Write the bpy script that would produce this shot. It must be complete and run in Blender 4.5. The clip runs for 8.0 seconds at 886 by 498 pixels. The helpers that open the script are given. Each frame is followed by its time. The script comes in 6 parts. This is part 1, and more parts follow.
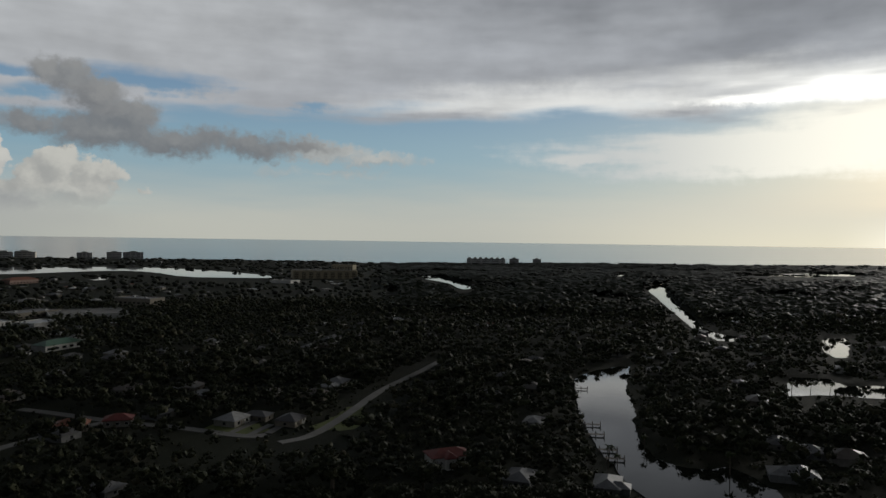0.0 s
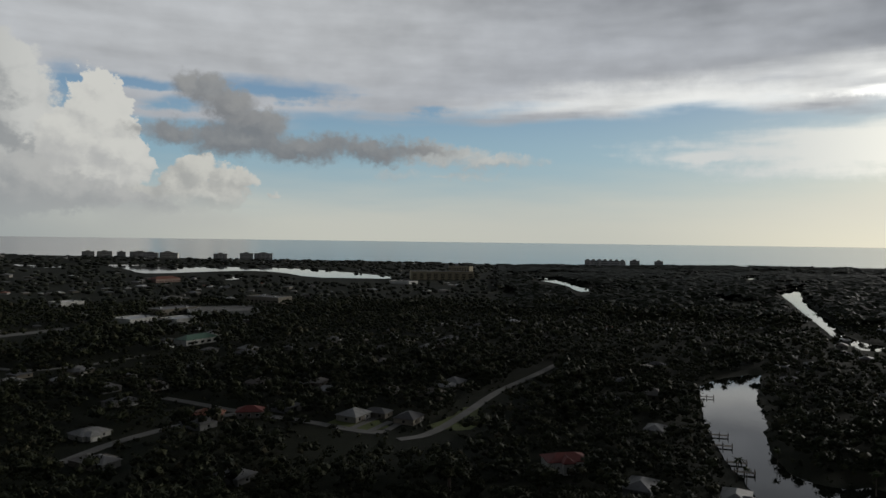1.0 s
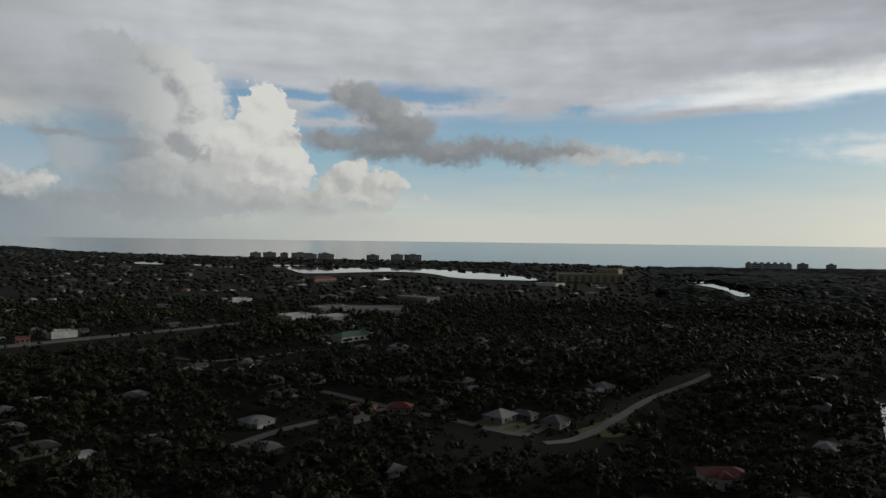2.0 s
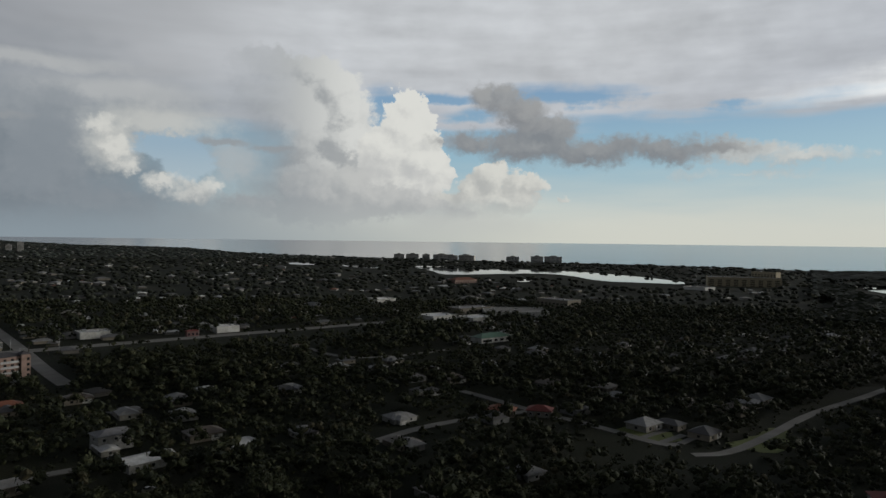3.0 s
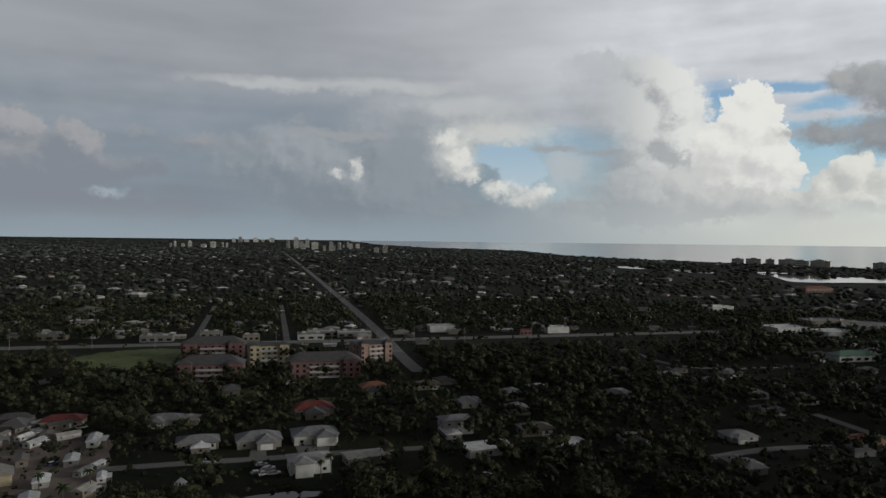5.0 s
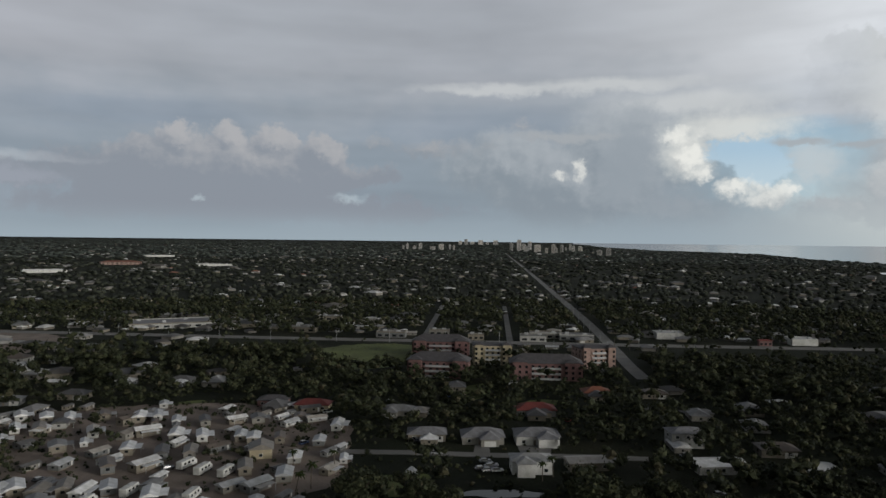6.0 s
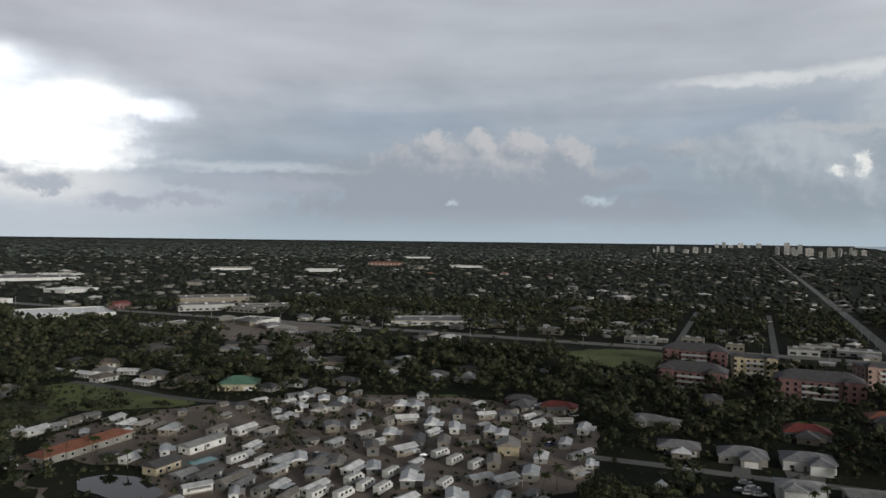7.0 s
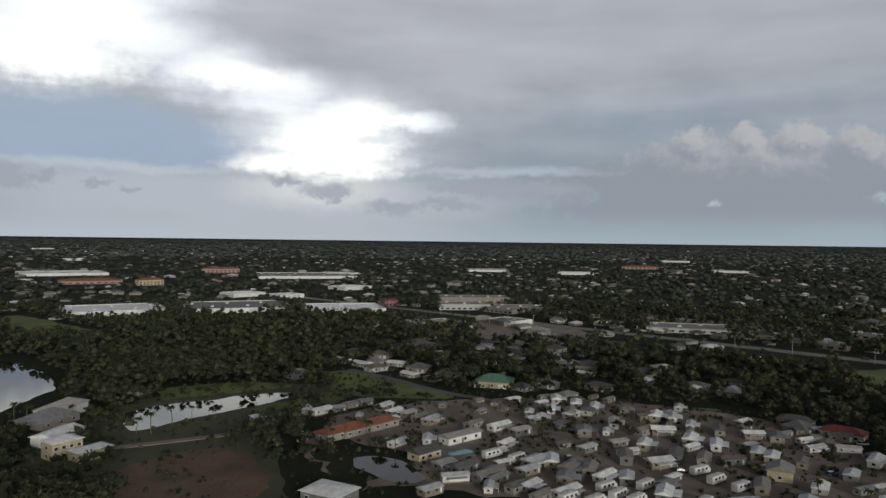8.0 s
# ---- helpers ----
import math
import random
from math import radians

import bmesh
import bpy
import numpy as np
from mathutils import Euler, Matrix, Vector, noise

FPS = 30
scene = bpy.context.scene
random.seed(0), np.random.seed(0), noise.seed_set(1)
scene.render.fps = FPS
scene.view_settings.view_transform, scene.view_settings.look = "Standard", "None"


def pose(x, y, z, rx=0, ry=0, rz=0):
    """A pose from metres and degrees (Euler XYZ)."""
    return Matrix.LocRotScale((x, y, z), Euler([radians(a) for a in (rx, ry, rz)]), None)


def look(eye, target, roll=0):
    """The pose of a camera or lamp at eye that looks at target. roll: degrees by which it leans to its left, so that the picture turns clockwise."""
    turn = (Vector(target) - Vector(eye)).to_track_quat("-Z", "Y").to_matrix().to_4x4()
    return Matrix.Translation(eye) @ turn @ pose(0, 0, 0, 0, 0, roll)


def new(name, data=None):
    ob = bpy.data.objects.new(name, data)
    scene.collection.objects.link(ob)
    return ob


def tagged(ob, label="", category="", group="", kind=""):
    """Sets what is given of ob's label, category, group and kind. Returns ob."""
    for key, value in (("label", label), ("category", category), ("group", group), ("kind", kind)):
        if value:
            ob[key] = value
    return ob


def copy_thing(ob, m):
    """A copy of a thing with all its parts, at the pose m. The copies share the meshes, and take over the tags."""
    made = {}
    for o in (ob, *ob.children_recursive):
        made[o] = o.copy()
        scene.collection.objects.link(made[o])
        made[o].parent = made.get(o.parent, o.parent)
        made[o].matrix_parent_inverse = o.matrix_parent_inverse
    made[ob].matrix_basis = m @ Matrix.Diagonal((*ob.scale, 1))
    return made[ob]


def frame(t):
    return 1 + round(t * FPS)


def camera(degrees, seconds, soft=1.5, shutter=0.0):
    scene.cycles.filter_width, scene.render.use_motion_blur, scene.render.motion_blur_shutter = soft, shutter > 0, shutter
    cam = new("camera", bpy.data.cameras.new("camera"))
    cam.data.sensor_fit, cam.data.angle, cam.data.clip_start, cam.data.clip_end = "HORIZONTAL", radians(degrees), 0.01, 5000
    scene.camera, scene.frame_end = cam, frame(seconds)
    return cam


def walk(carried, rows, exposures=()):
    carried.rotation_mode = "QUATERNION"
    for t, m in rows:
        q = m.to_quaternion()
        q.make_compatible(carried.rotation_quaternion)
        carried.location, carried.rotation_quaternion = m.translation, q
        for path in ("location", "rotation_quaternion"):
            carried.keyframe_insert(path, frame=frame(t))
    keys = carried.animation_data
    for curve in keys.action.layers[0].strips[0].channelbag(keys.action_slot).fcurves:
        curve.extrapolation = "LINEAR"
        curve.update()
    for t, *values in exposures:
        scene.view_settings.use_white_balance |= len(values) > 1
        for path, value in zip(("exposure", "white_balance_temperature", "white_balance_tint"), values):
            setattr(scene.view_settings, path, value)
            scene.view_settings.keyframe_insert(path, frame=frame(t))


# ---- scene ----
# The drone hangs 80 m over the ground and turns to its left on the spot.
EYE_Z = 80.0
cam = camera(64.0, 8.0, soft=1.5)
TURN = [
    (0.0, -0.59, -0.81, 0.0), (0.5, -0.59, -0.78, 3.14), (1.0, -0.59, -0.76, 9.39), (1.5, -0.60, -0.74, 15.48),
    (3.0, -0.60, -0.70, 32.44), (3.5, -0.60, -0.68, 38.19), (4.0, -0.61, -0.68, 44.04), (5.5, -0.63, -0.66, 67.17),
    (6.0, -0.63, -0.66, 76.39), (6.5, -0.63, -0.67, 85.93), (7.0, -0.63, -0.68, 96.14), (7.5, -0.63, -0.70, 106.33),
    (8.0, -0.63, -0.72, 116.35),
]
EXPOSURES = [(0.0, -0.62, 6250, 9), (0.5, -0.57, 6250, 9), (1.5, -0.44, 6230, 9), (3.0, -0.27, 6220, 9), (3.5, -0.22, 6220, 9), (5.5, -0.02, 6200, 9), (6.5, 0.29, 6180, 9), (7.0, 0.41, 6180, 9), (7.5, 0.35, 6190, 9), (8.0, 0.23, 6200, 9)]
walk(cam, [(t, pose(0, 0, EYE_Z, 90 + pitch, roll, yaw)) for t, pitch, roll, yaw in TURN], EXPOSURES)

# ---- sky and light ----
SUN_AZ, SUN_EL = -41.0, 12.0   # degrees; azimuth counts to the left of the first view


SKY = bpy.data.worlds.new("sky")
SKY.use_nodes = True
scene.world = SKY
tree = SKY.node_tree
tree.nodes.clear()


def calc(op, *args):
    """A Math node; what is not a number is a socket."""
    n = tree.nodes.new("ShaderNodeMath")
    n.operation = op
    for i, a in enumerate(args):
        if isinstance(a, (int, float)):
            n.inputs[i].default_value = a
        else:
            tree.links.new(a, n.inputs[i])
    return n.outputs[0]


def plus(*args):
    out = args[0]
    for a in args[1:]:
        out = calc("ADD", out, a)
    return out


def minus(a, b):
    return calc("SUBTRACT", a, b)


def times(a, b):
    return calc("MULTIPLY", a, b)


def step(v, a, b):
    n = tree.nodes.new("ShaderNodeMapRange")
    n.interpolation_type = "SMOOTHSTEP"
    tree.links.new(v, n.inputs[0])
    n.inputs[1].default_value, n.inputs[2].default_value = a, b
    return n.outputs[0]


def vec(x, y, z=0.0):
    n = tree.nodes.new("ShaderNodeCombineXYZ")
    for i, a in enumerate((x, y, z)):
        if isinstance(a, (int, float)):
            n.inputs[i].default_value = a
        else:
            tree.links.new(a, n.inputs[i])
    return n.outputs[0]


def fractal(v, scale=1.0, detail=5.0, rough=0.55):
    n = tree.nodes.new("ShaderNodeTexNoise")
    tree.links.new(v, n.inputs["Vector"])
    n.inputs["Scale"].default_value, n.inputs["Detail"].default_value, n.inputs["Roughness"].default_value = scale, detail, rough
    return n.outputs["Fac"]


def mix(a, b, f):
    n = tree.nodes.new("ShaderNodeMix")
    n.data_type, n.clamp_factor = "RGBA", True
    if isinstance(f, (int, float)):
        n.inputs[0].default_value = f
    else:
        tree.links.new(f, n.inputs[0])
    for slot, c in ((6, a), (7, b)):
        if isinstance(c, tuple):
            n.inputs[slot].default_value = (*c, 1)
        else:
            tree.links.new(c, n.inputs[slot])
    return n.outputs[2]


def lit(c, f):
    """A colour times a number."""
    n = tree.nodes.new("ShaderNodeVectorMath")
    n.operation = "SCALE"
    if isinstance(c, tuple):
        n.inputs[0].default_value = c
    else:
        tree.links.new(c, n.inputs[0])
    if isinstance(f, (int, float)):
        n.inputs["Scale"].default_value = f
    else:
        tree.links.new(f, n.inputs["Scale"])
    return n.outputs[0]


def heap(v, *lumps):
    """A field that is above 0 inside a heap of ellipses (azimuth, height, half width, half height), in degrees."""
    out = None
    for a, e, ra, re in lumps:
        n = tree.nodes.new("ShaderNodeVectorMath")
        n.operation = "MULTIPLY_ADD"
        tree.links.new(v, n.inputs[0])
        n.inputs[1].default_value, n.inputs[2].default_value = (1 / ra, 1 / re, 0), (-a / ra, -e / re, 0)
        d = tree.nodes.new("ShaderNodeVectorMath")
        d.operation = "LENGTH"
        tree.links.new(n.outputs[0], d.inputs[0])
        f = minus(1.0, d.outputs["Value"])
        out = f if out is None else calc("SMOOTH_MAX", out, f, 0.12)
    return out


def pile(v, *lumps):
    """Like heap, but the field is in degrees from the edge, so that large and small lumps fray alike."""
    out = None
    for a, e, ra, re in lumps:
        f = times(heap(v, (a, e, ra, re)), min(ra, re))
        out = f if out is None else calc("SMOOTH_MAX", out, f, 0.3)
    return out


def cells(v, scale):
    """The distance to the middle of rounded cells."""
    n = tree.nodes.new("ShaderNodeTexVoronoi")
    n.feature = "SMOOTH_F1"
    n.inputs["Scale"].default_value, n.inputs["Smoothness"].default_value = scale, 0.25
    tree.links.new(v, n.inputs["Vector"])
    return n.outputs["Distance"]


def build_sky():
    coord = tree.nodes.new("ShaderNodeTexCoord")
    sep = tree.nodes.new("ShaderNodeSeparateXYZ")
    tree.links.new(coord.outputs["Generated"], sep.inputs[0])
    dx, dy, dz = sep.outputs
    az = times(calc("ARCTAN2", times(dx, -1.0), dy), 57.29578)
    right = times(az, -1.0)
    el = times(calc("ARCSINE", dz), 57.29578)

    # wind-warped coordinates for heaped clouds and for thin streaks
    def field(ka, ke, seed, detail=5.0, rough=0.55, centred=True, da=0.0, de=0.0):
        f = fractal(vec(plus(times(az, ka), da), plus(times(el, ke), de), seed), 1, detail, rough)
        return minus(f, 0.5) if centred else f

    w1, w2 = field(0.30, 0.36, 3.1, 3), field(0.30, 0.36, 9.4, 3)
    w3, w4 = field(1.1, 1.25, 7.7, 4, 0.6), field(1.1, 1.25, 21.0, 4, 0.6)
    lump = vec(plus(az, times(w1, 2.4), times(w3, 1.7)), plus(el, times(w2, 2.0), times(w4, 1.5)))
    s1, s2, s3 = field(0.06, 0.42, 1.0, 2.5, 0.5), field(0.13, 0.85, 5.0, 3, 0.5), field(0.10, 0.25, 12.0, 3)
    s4 = field(0.35, 0.9, 15.0, 4, 0.5)
    streak = vec(plus(az, times(w1, 5.0), times(w3, 1.6)), plus(el, times(s1, 3.0), times(s2, 1.2), times(w4, 0.6)))
    # gentle warp for large soft shapes
    drift = vec(plus(az, times(w1, 1.8), times(w3, 0.9)), plus(el, times(w2, 1.2), times(s2, 0.9), times(w4, 0.6)))
    # relief: the sun stands low to the right of the clouds
    relief = times(minus(field(0.30, 0.36, 2.0, 4, 0.5), field(0.30, 0.36, 2.0, 4, 0.5, da=-0.22, de=0.14)), 1.3)

    def cauliflower(da, de):
        v = vec(plus(az, times(w1, 1.2), times(w3, 0.7), da), plus(el, times(w2, 1.0), times(w4, 0.7), de))
        return plus(times(cells(v, 0.34), 0.52), times(cells(v, 0.9), 0.30), times(cells(v, 2.4), 0.18))

    puff = cauliflower(0.0, 0.0)
    billow = times(minus(cauliflower(-0.45, 0.40), puff), 0.85)
    grain = times(minus(field(0.75, 0.85, 4.0, 5, 0.6), field(0.75, 0.85, 4.0, 5, 0.6, da=-0.25, de=0.2)), 0.4)

    far_side = step(az, 38.0, 62.0)              # 1 over the land

    # clear air
    air = tree.nodes.new("ShaderNodeTexSky")
    air.sky_type, air.sun_disc = "NISHITA", False
    air.sun_elevation, air.sun_rotation = radians(SUN_EL), radians(-SUN_AZ)
    air.air_density, air.dust_density = 1.0, 1.5
    clear = lit(air.outputs[0], 0.10)
    blue = mix((0.40, 0.62, 0.75), (0.24, 0.42, 0.64), step(el, 6.0, 13.0))
    clear = mix(clear, blue, 0.75)
    haze = mix(mix((0.76, 0.755, 0.66), (1.15, 1.08, 0.88), step(right, -5.0, 34.0)), (0.30, 0.36, 0.40), far_side)
    col = mix(haze, clear, step(plus(el, times(s2, 2.0)), 0.6, 7.0))

    # thin cloud over the clear band
    thin = step(plus(heap(vec(plus(az, times(w1, 3.0)), plus(el, times(s1, 1.2), times(w4, 0.5))), (-25, 7.0, 13, 1.7), (-31, 8.4, 7, 1.3), (-11, 6.7, 2.6, 0.4)), times(s2, 1.8), times(w4, 0.6)), -0.6, 0.4)
    col = mix(col, mix((0.92, 0.91, 0.86), (1.7, 1.6, 1.35), step(right, 12.0, 32.0)), times(thin, 0.9))

    # high grey deck
    edge = plus(9.7, times(s1, 4.2), times(s2, 2.4), times(w1, 1.2), times(step(az, 10.0, 26.0), -1.5))
    deck = step(minus(el, edge), -0.4, 1.3)
    gap = heap(drift, (22.8, 11.6, 6.5, 0.9), (37.2, 10.3, 1.9, 1.9), (33.5, 11.4, 4.5, 0.5), (10.5, 10.5, 2.0, 0.4), (30, 10.0, 3, 0.7), (17.5, 8.9, 6.5, 0.8))
    deck = times(deck, minus(1.0, times(step(plus(gap, times(s2, 2.2), times(w4, 0.6)), -0.25, 0.8), 0.95)))
    grey = mix((0.55, 0.56, 0.58), (0.34, 0.35, 0.37), step(plus(el, times(s3, 14.0), times(az, -0.14)), 14.0, 23.0))
    bright = step(plus(heap(streak, (-30, 11.5, 15, 2.2), (-12, 10.8, 18, 1.4)), times(s2, 1.2)), -0.5, 0.8)
    grey = mix(grey, (1.25, 1.22, 1.14), times(bright, 0.8))
    grey = mix(grey, (2.4, 2.3, 2.1), step(plus(heap(vec(az, plus(el, times(s1, 1.6), times(w4, 0.6))), (-32, 10.9, 9, 1.0), (-24, 10.8, 5, 0.5)), times(s2, 1.6), times(w4, 0.6)), -0.5, 0.9))
    grey = mix(grey, (0.66, 0.66, 0.655), times(step(heap(streak, (30, 17, 34, 9)), 0.0, 0.7), 0.7))
    grey = lit(grey, plus(1.05, times(s1, 0.40), times(s2, 0.25), times(s4, 0.22), times(w1, 0.25)))
    col = mix(col, grey, deck)

    # storm cloud over the land
    storm = step(plus(az, times(w1, 6.0), times(el, 0.3)), 46.0, 60.0)
    low = mix(mix((0.25, 0.29, 0.32), (0.25, 0.287, 0.322), step(az, 64.0, 86.0)), (0.30, 0.325, 0.355), step(az, 108.0, 122.0))
    upper = mix(mix((0.58, 0.58, 0.58), (0.345, 0.355, 0.375), step(az, 42.0, 74.0)), (0.385, 0.385, 0.405), step(az, 92.0, 118.0))
    tone = mix(low, upper, step(plus(el, times(s3, 9.0), times(w1, 3.0)), 5.0, 15.0))
    tone = mix(tone, (0.235, 0.275, 0.325), times(step(heap(streak, (72, 9, 14, 3), (100, 9.5, 14, 2.0)), 0.0, 0.8), 0.55))
    tone = mix(tone, (0.37, 0.37, 0.39), step(heap(streak, (128, 2, 22, 3.5)), 0.0, 0.7))
    tone = lit(tone, plus(1.0, times(s1, 0.35), times(s3, 0.25)))
    col = mix(col, tone, storm)

    # heaped clouds: frayed at three scales, lit from the sun's side
    w5, w6 = field(3.4, 3.6, 31.0, 3, 0.6), field(3.4, 3.6, 41.0, 3, 0.6)
    ball_az, ball_el = plus(az, times(w1, 2.0), times(w3, 1.5), times(w5, 0.45)), plus(el, times(w2, 1.6), times(w4, 1.4), times(w6, 0.45))
    ball = vec(ball_az, ball_el)
    ball_sun = vec(plus(ball_az, -0.7), plus(ball_el, 0.6))

    def heaped(col, lumps, dark, light, soft=0.3, bias=0.5, rim=0.35, ragged=2.0, lift=None, fade=None, veil=1.0, crisp=1.0):
        """lift: the height at which the cloud is half lit, and how fast it brightens upward; fade: it melts away below."""
        f = pile(ball, *lumps)
        terms = [times(plus(relief, billow, grain), crisp), times(minus(f, pile(ball_sun, *lumps)), rim), bias]
        if lift:
            terms.append(times(minus(ball_el, lift[0]), lift[1]))
        mask = times(step(plus(f, times(minus(0.47, puff), ragged)), 0.0, soft), veil)
        if fade:
            mask = times(mask, step(plus(el, times(w2, 2.0)), *fade))
        return mix(col, mix(dark, light, step(plus(*terms), 0.0, 1.0)), mask)

    lee = step(right, -48.0, -39.0)
    # layered bank over the coast
    shelf = heap(drift, (63.5, 12.2, 6.5, 0.55), (57.5, 10.6, 6.0, 0.8), (72.0, 12.0, 6.0, 0.4))
    col = mix(col, (0.60, 0.595, 0.57), times(step(plus(shelf, times(w4, 0.5)), -0.6, 0.7), 0.6))
    bank = ((61.5, 9.4, 3.6, 2.4), (63, 7.0, 5.0, 4.6), (66, 4.5, 9, 4.6), (59, 2.6, 8, 2.2), (71, 6.0, 7, 3.6))
    col = heaped(col, bank, (0.235, 0.265, 0.29), (0.36, 0.38, 0.395), 1.8, 0.5, 0.3, 1.0, (7.0, 0.06), crisp=0.7)
    row_back = ((77, 7.4, 6.5, 0.9), (82, 7.8, 2.6, 0.7), (69.8, 9.2, 2.2, 0.8), (67.5, 8.2, 5.0, 0.5))
    col = heaped(col, row_back, (0.255, 0.268, 0.285), (0.37, 0.365, 0.365), 0.9, 0.45, 0.4, 1.2, (8.0, 0.2), veil=0.8, crisp=0.6)
    mass = ((46.5, 13.0, 3.8, 1.9), (43.0, 13.0, 2.6, 1.8), (41.4, 11.8, 2.8, 2.0), (40.2, 10.0, 2.8, 2.2), (45.0, 9, 4.8, 5.0), (40.2, 7.6, 3.4, 3.6), (43, 4.6, 7, 3.8), (37.5, 4.0, 5.0, 2.6))
    col = heaped(col, mass, mix((0.31, 0.327, 0.34), (0.45, 0.455, 0.445), lee), mix((0.42, 0.43, 0.43), (0.80, 0.785, 0.73), lee), 0.6, 0.5, 0.5, 1.4, (8.5, 0.05), veil=minus(1.0, times(step(plus(az, times(w1, 5.0)), 43.5, 49.5), 0.85)), crisp=0.6)
    # a gap in the bank, with lit cloud round it
    veil = step(plus(heap(drift, (54.2, 8.7, 5.2, 1.3), (57.4, 6.9, 2.4, 2.2)), times(w4, 0.7)), -0.35, 0.8)
    col = mix(col, (0.68, 0.665, 0.61), times(veil, 0.8))
    pale_side = step(plus(heap(drift, (49.0, 6.0, 2.4, 2.0)), times(w4, 0.6)), -0.2, 0.7)
    col = mix(col, (0.52, 0.53, 0.52), times(pale_side, 0.7))
    hole = step(plus(pile(ball, (53.5, 6.9, 3.2, 1.5), (52.2, 5.6, 2.4, 1.6)), times(minus(0.47, puff), 0.7)), 0.0, 0.55)
    col = mix(col, mix((0.47, 0.57, 0.62), (0.36, 0.49, 0.59), step(el, 4.5, 8.0)), times(hole, 0.94))
    rim = ((58.2, 8.2, 1.8, 1.2), (57.4, 6.6, 1.7, 1.5), (56.2, 5.3, 1.7, 1.1), (54.4, 4.3, 1.9, 1.0), (51.8, 3.4, 2.7, 1.1), (50.2, 3.9, 1.4, 0.9))
    col = heaped(col, rim, (0.46, 0.465, 0.45), (0.79, 0.765, 0.695), 0.8, 0.55, 0.5, 1.5, veil=0.88)
    col = heaped(col, ((46.0, 2.7, 2.2, 0.6), (65.6, 5.6, 0.8, 1.3), (67.0, 5.2, 0.9, 0.6)), (0.42, 0.43, 0.43), (0.72, 0.70, 0.64), 0.6, 0.55, 0.4, 1.4, veil=0.75)
    dim = step(plus(pile(ball, (62.0, 6.0, 3.4, 4.6), (59.0, 3.0, 4.4, 2.4), (55.6, 1.8, 4.2, 1.3)), times(minus(0.47, puff), 1.6)), 0.0, 2.0)
    col = mix(col, (0.285, 0.312, 0.335), times(dim, 0.85))
    shred = plus(heap(drift, (49.6, 7.5, 2.2, 0.35), (66.5, 8.4, 4.5, 0.4), (46, 7.2, 2, 0.4)), times(w4, 0.4))
    col = mix(col, (0.36, 0.37, 0.375), times(step(shred, -0.2, 0.6), 0.8))
    tower = ((35.1, 11.0, 1.3, 1.2), (36.5, 10.2, 1.5, 1.0), (34.6, 9.6, 1.7, 1.3), (35.8, 8.8, 2.4, 2.0), (33.6, 8.0, 1.7, 1.4), (37.2, 7.2, 3.0, 2.4), (34.2, 6.2, 2.6, 2.0), (32.6, 5.3, 1.8, 1.3), (35.4, 4.6, 4.6, 1.6))
    col = heaped(col, tower, (0.62, 0.61, 0.58), (0.86, 0.835, 0.76), 0.22, 0.58, 0.35, 1.7, (6.5, 0.06), (2.5, 4.2), crisp=0.75)
    small = ((28.6, 5.2, 2.2, 1.6), (26.0, 4.7, 1.7, 1.3), (30.2, 4.3, 1.6, 1.6), (27.6, 3.4, 3.6, 1.4), (31, 3.2, 3.0, 1.3), (22.8, 3.5, 0.5, 0.5))
    col = heaped(col, small, (0.54, 0.535, 0.50), (0.80, 0.775, 0.695), 0.4, 0.46, 0.4, 1.8, (4.5, 0.08), (1.4, 3.8), crisp=0.8)
    # grey cloud at the foot of the towers
    skirt = ((42.0, 3.6, 4.0, 2.6), (39.9, 4.4, 2.2, 2.0), (37.4, 3.2, 3.4, 2.0), (34.0, 2.4, 4.2, 1.7), (47, 2.4, 5, 1.4))
    col = heaped(col, skirt, mix((0.33, 0.355, 0.37), (0.46, 0.465, 0.455), lee), mix((0.43, 0.44, 0.44), (0.62, 0.61, 0.575), lee), 0.7, 0.45, 0.45, 1.5, (4.5, 0.12), (0.6, 3.0), veil=0.9, crisp=0.8)
    # rain haze under the towers
    base = step(plus(heap(drift, (46, 0.6, 19, 3.0), (31, 1.0, 8, 1.7)), times(w1, 0.5)), -0.2, 0.8)
    col = mix(col, mix((0.31, 0.345, 0.365), (0.60, 0.60, 0.565), step(right, -56.0, -30.0)), times(base, 0.75))
    # dark cloud in front
    tail = ((10.0, 7.0, 5.0, 1.2), (5.5, 6.6, 4.6, 0.9), (9.0, 5.3, 6.5, 0.6))
    col = heaped(col, tail, (0.50, 0.50, 0.48), (0.76, 0.735, 0.67), 0.7, 0.5, 0.4, 1.0, veil=0.85, crisp=0.7)
    front = ((29.3, 11.6, 1.8, 1.4), (27.8, 11.2, 2.0, 1.6), (26.2, 10.2, 2.6, 1.7), (24.4, 9.0, 3.4, 1.7), (30.0, 7.9, 5.0, 1.2), (25.5, 7.6, 5.6, 1.7), (20.5, 7.1, 5.6, 1.5), (15.5, 7.2, 5.6, 1.35), (11.5, 7.3, 4.6, 1.0))
    col = heaped(col, front, (0.262, 0.268, 0.277), (0.42, 0.415, 0.40), 0.9, 0.38, 0.3, 0.8, (9.0, 0.05), veil=0.95, crisp=0.5)

    # cumulus over the land
    row = ((94, 4.8, 13, 3.4), (96.8, 7.3, 2.4, 1.6), (93.2, 7.5, 1.9, 1.4), (89.8, 7.4, 2.8, 1.5), (99.6, 6.3, 3.0, 1.5), (86.2, 6.8, 2.8, 1.7), (102.5, 5.0, 5, 1.5), (84.0, 5.0, 4.6, 1.6), (107, 4.3, 5, 1.2), (92, 2.4, 20, 1.8))
